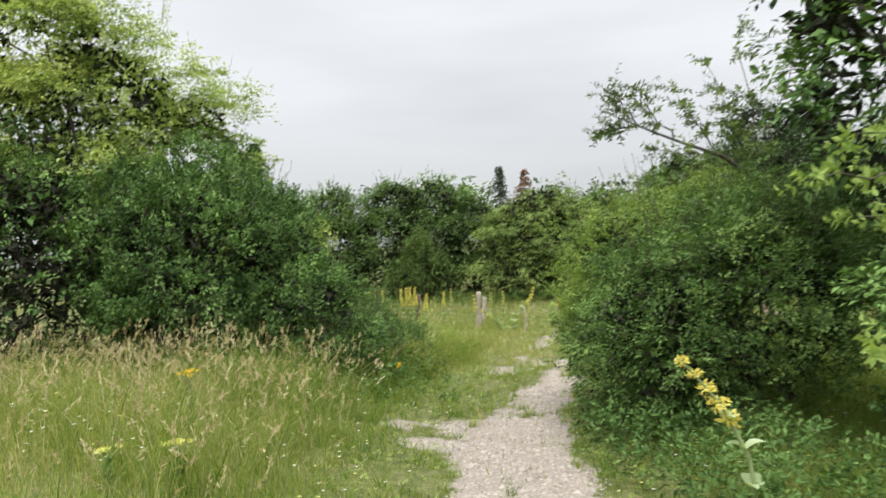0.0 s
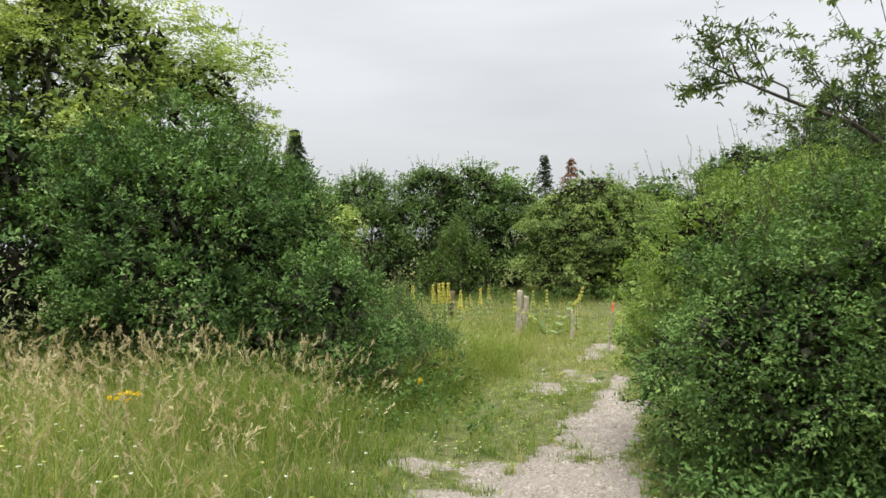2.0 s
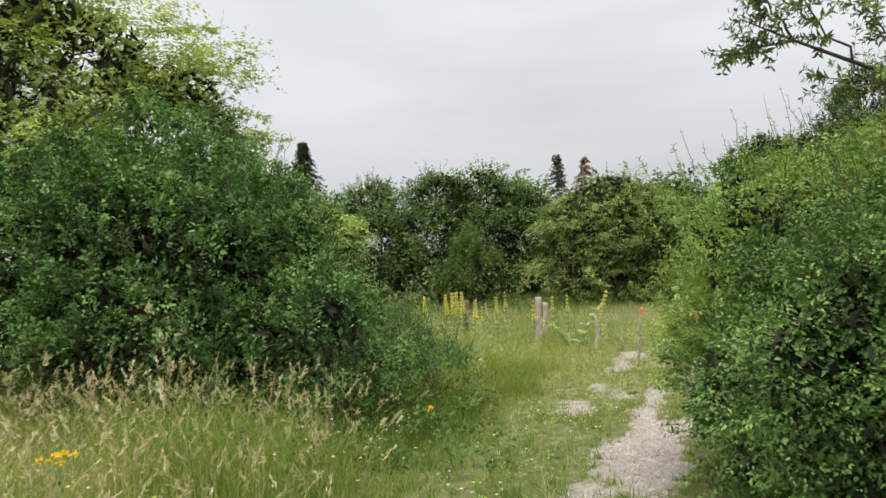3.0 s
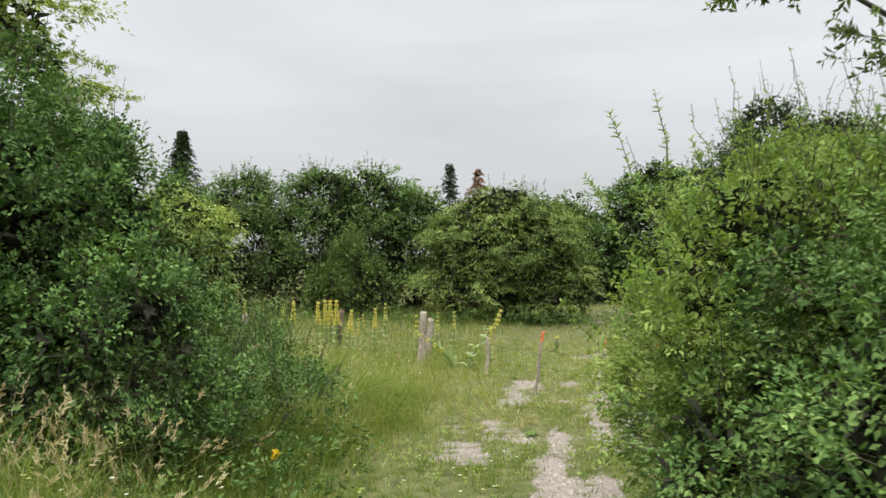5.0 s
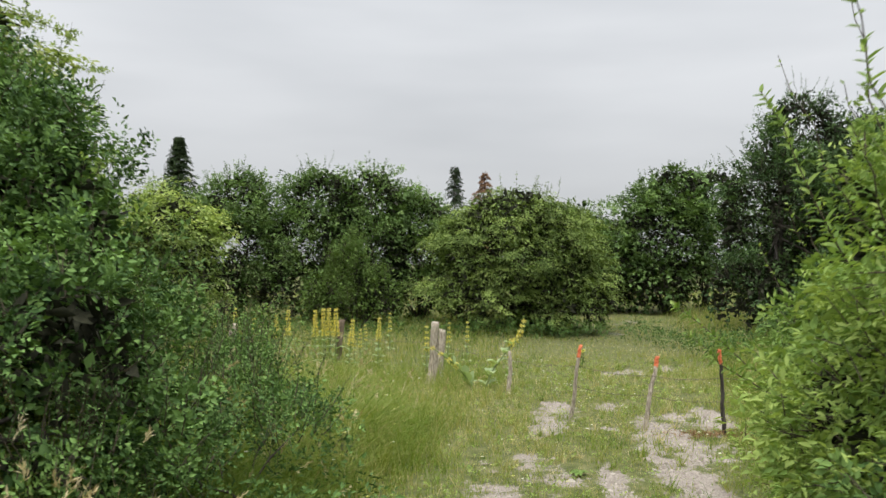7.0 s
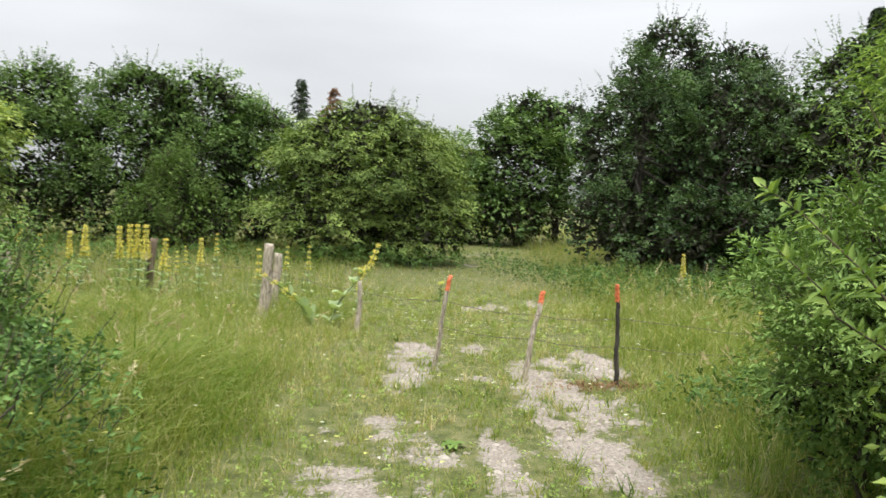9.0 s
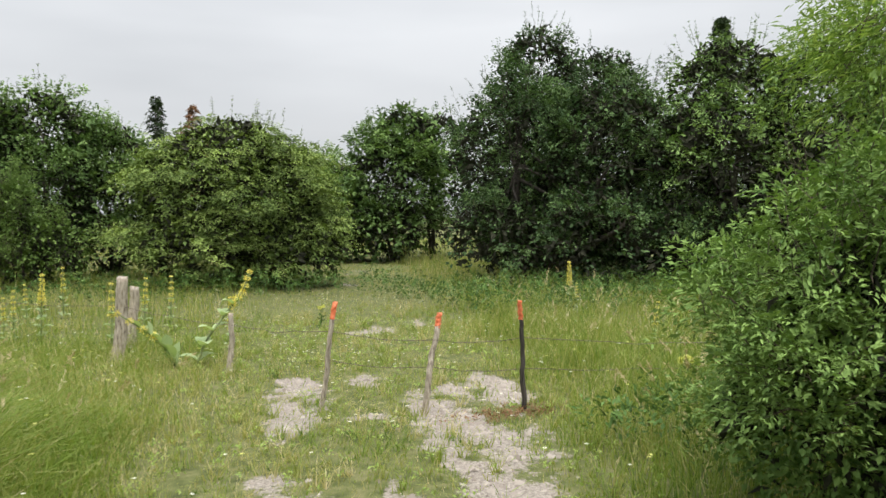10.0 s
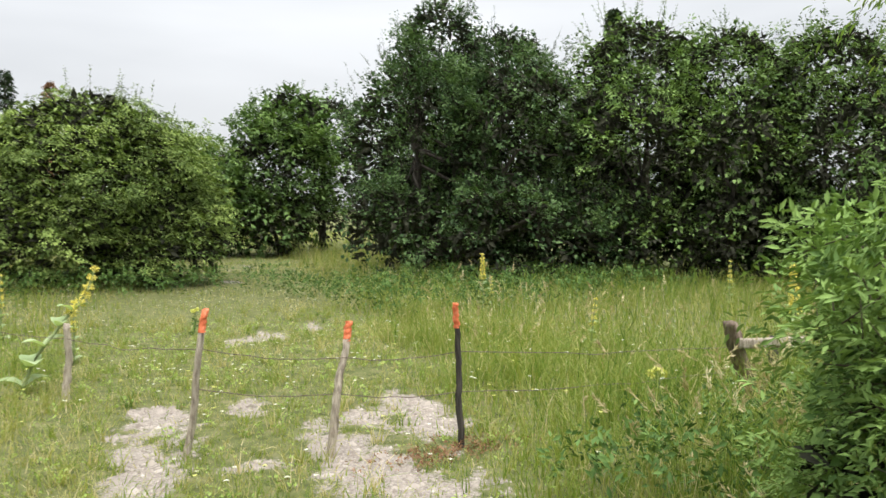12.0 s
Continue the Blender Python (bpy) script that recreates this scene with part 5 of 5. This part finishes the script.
# small white and yellow flowers through the turf
for name, label, boxes, material, wide in (("daisies", "small white flowers sprinkled through the grass", [(-5, 7.5, 6, 22, 900), (-4, -0.5, 6, 11, 80), (3, 10, 17, 26, 700)], M_WHITE, 0.017),
                                           ("hawkbits", "small yellow flowers sprinkled through the grass", [(-5, 6, 6, 20, 700)], M_PALE_YELLOW, 0.018)):
    chunks = []
    for x0, x1, y0, y1, count in boxes:
        x, y = scatter(x0, x1, y0, y1, count, lambda a, b: (gravel_cover(a, b) < 0.4) * (0.25 + 0.75 * (soft_noise(a, b, 1.6) > 0)))
        z = ground_z(x, y) + grass_height(x, y) * rng.uniform(0.7, 1.0, len(x)) + 0.02
        for j in range(6):
            a = j * 1.047 + rng.uniform(0, 1, len(x))
            d = np.stack([np.cos(a), np.sin(a), np.full(len(x), 0.15)], -1)
            Ls = wide * rng.uniform(0.7, 1.3, len(x))
            chunks.append(leaf_arrays(np.stack([x, y, z], -1), d, np.repeat(np.array([[0, 0, 1.0]]), len(x), 0), Ls, Ls * 0.55, np.full(len(x), 0.6)))
        arr, _ = blade_arrays(x, y, z - ground_z(x, y), np.full(len(x), 0.0), np.full(len(x), 0.003), np.full(len(x), 0.3))
        chunks.append((arr[0], arr[1], np.full(len(arr[2]), 0.05)))
    v, f, t = join_arrays(chunks)
    tagged(link_mesh(name, v, [f], material, tone=t), label, "flowers", kind="stuff")


def dock(name, label, base, leaves, length):
    """A flat rosette of broad leaves."""
    thing = new(name)
    thing.location = (*base, land(*base))
    for i in range(leaves):
        a = i * 2.4 + rng.uniform(-0.2, 0.2)
        d, sd = Vector((math.cos(a), math.sin(a), 0.55)).normalized(), Vector((-math.sin(a), math.cos(a), 0))
        ln = length * rng.uniform(0.7, 1.15)
        bm = bmesh.new()
        rows = []
        for k in range(6):
            q = k / 5
            w = ln * 0.2 * math.sin(math.pi * min(1, 0.1 + 0.9 * q)) ** 0.8 + 0.004
            mid = d * ln * q + Vector((0, 0, 0.01 - 0.5 * ln * q * q))
            rows.append([bm.verts.new(mid + sd * w * e + Vector((0, 0, abs(e) * w * 0.3))) for e in (-1, -0.4, 0, 0.4, 1)])
        for r0, r1 in zip(rows[:-1], rows[1:]):
            for j in range(4):
                bm.faces.new((r0[j], r0[j + 1], r1[j + 1], r1[j]))
        lf = part("leaf", bm, M_PALE_LEAF, thing)
        tn = lf.data.attributes.new("tone", "FLOAT", "POINT")
        tn.data.foreach_set("value", np.full(len(lf.data.vertices), float(rng.uniform(0.25, 0.6)), dtype=np.float32))
    return tagged(thing, label, "weed")


dock("dock_plant", "broad-leaved green dock rosette on stony ground", (2.25, 14.45), 8, 0.11)

# reddish dry sorrel at the foot of the dark stake
x, y = rng.normal(4.2, 0.28, 170), rng.normal(15.75, 0.1, 170)
p = np.stack([x, y, ground_z(x, y) + 0.005], -1)
(v, f, t), _ = sprays(p, unit(rng.normal(0, 0.4, p.shape) + np.array([0, 0, 1.0])), 0.05, 7, 0.022, flat=0.1, droop=0.2, spread=0.8, lift=0.4, ratio=0.4)
tagged(link_mesh("sorrel", v, [f], M_DEAD_NEEDLE, tone=t), "reddish brown sorrel at the foot of a dark stake", "weeds", kind="stuff")
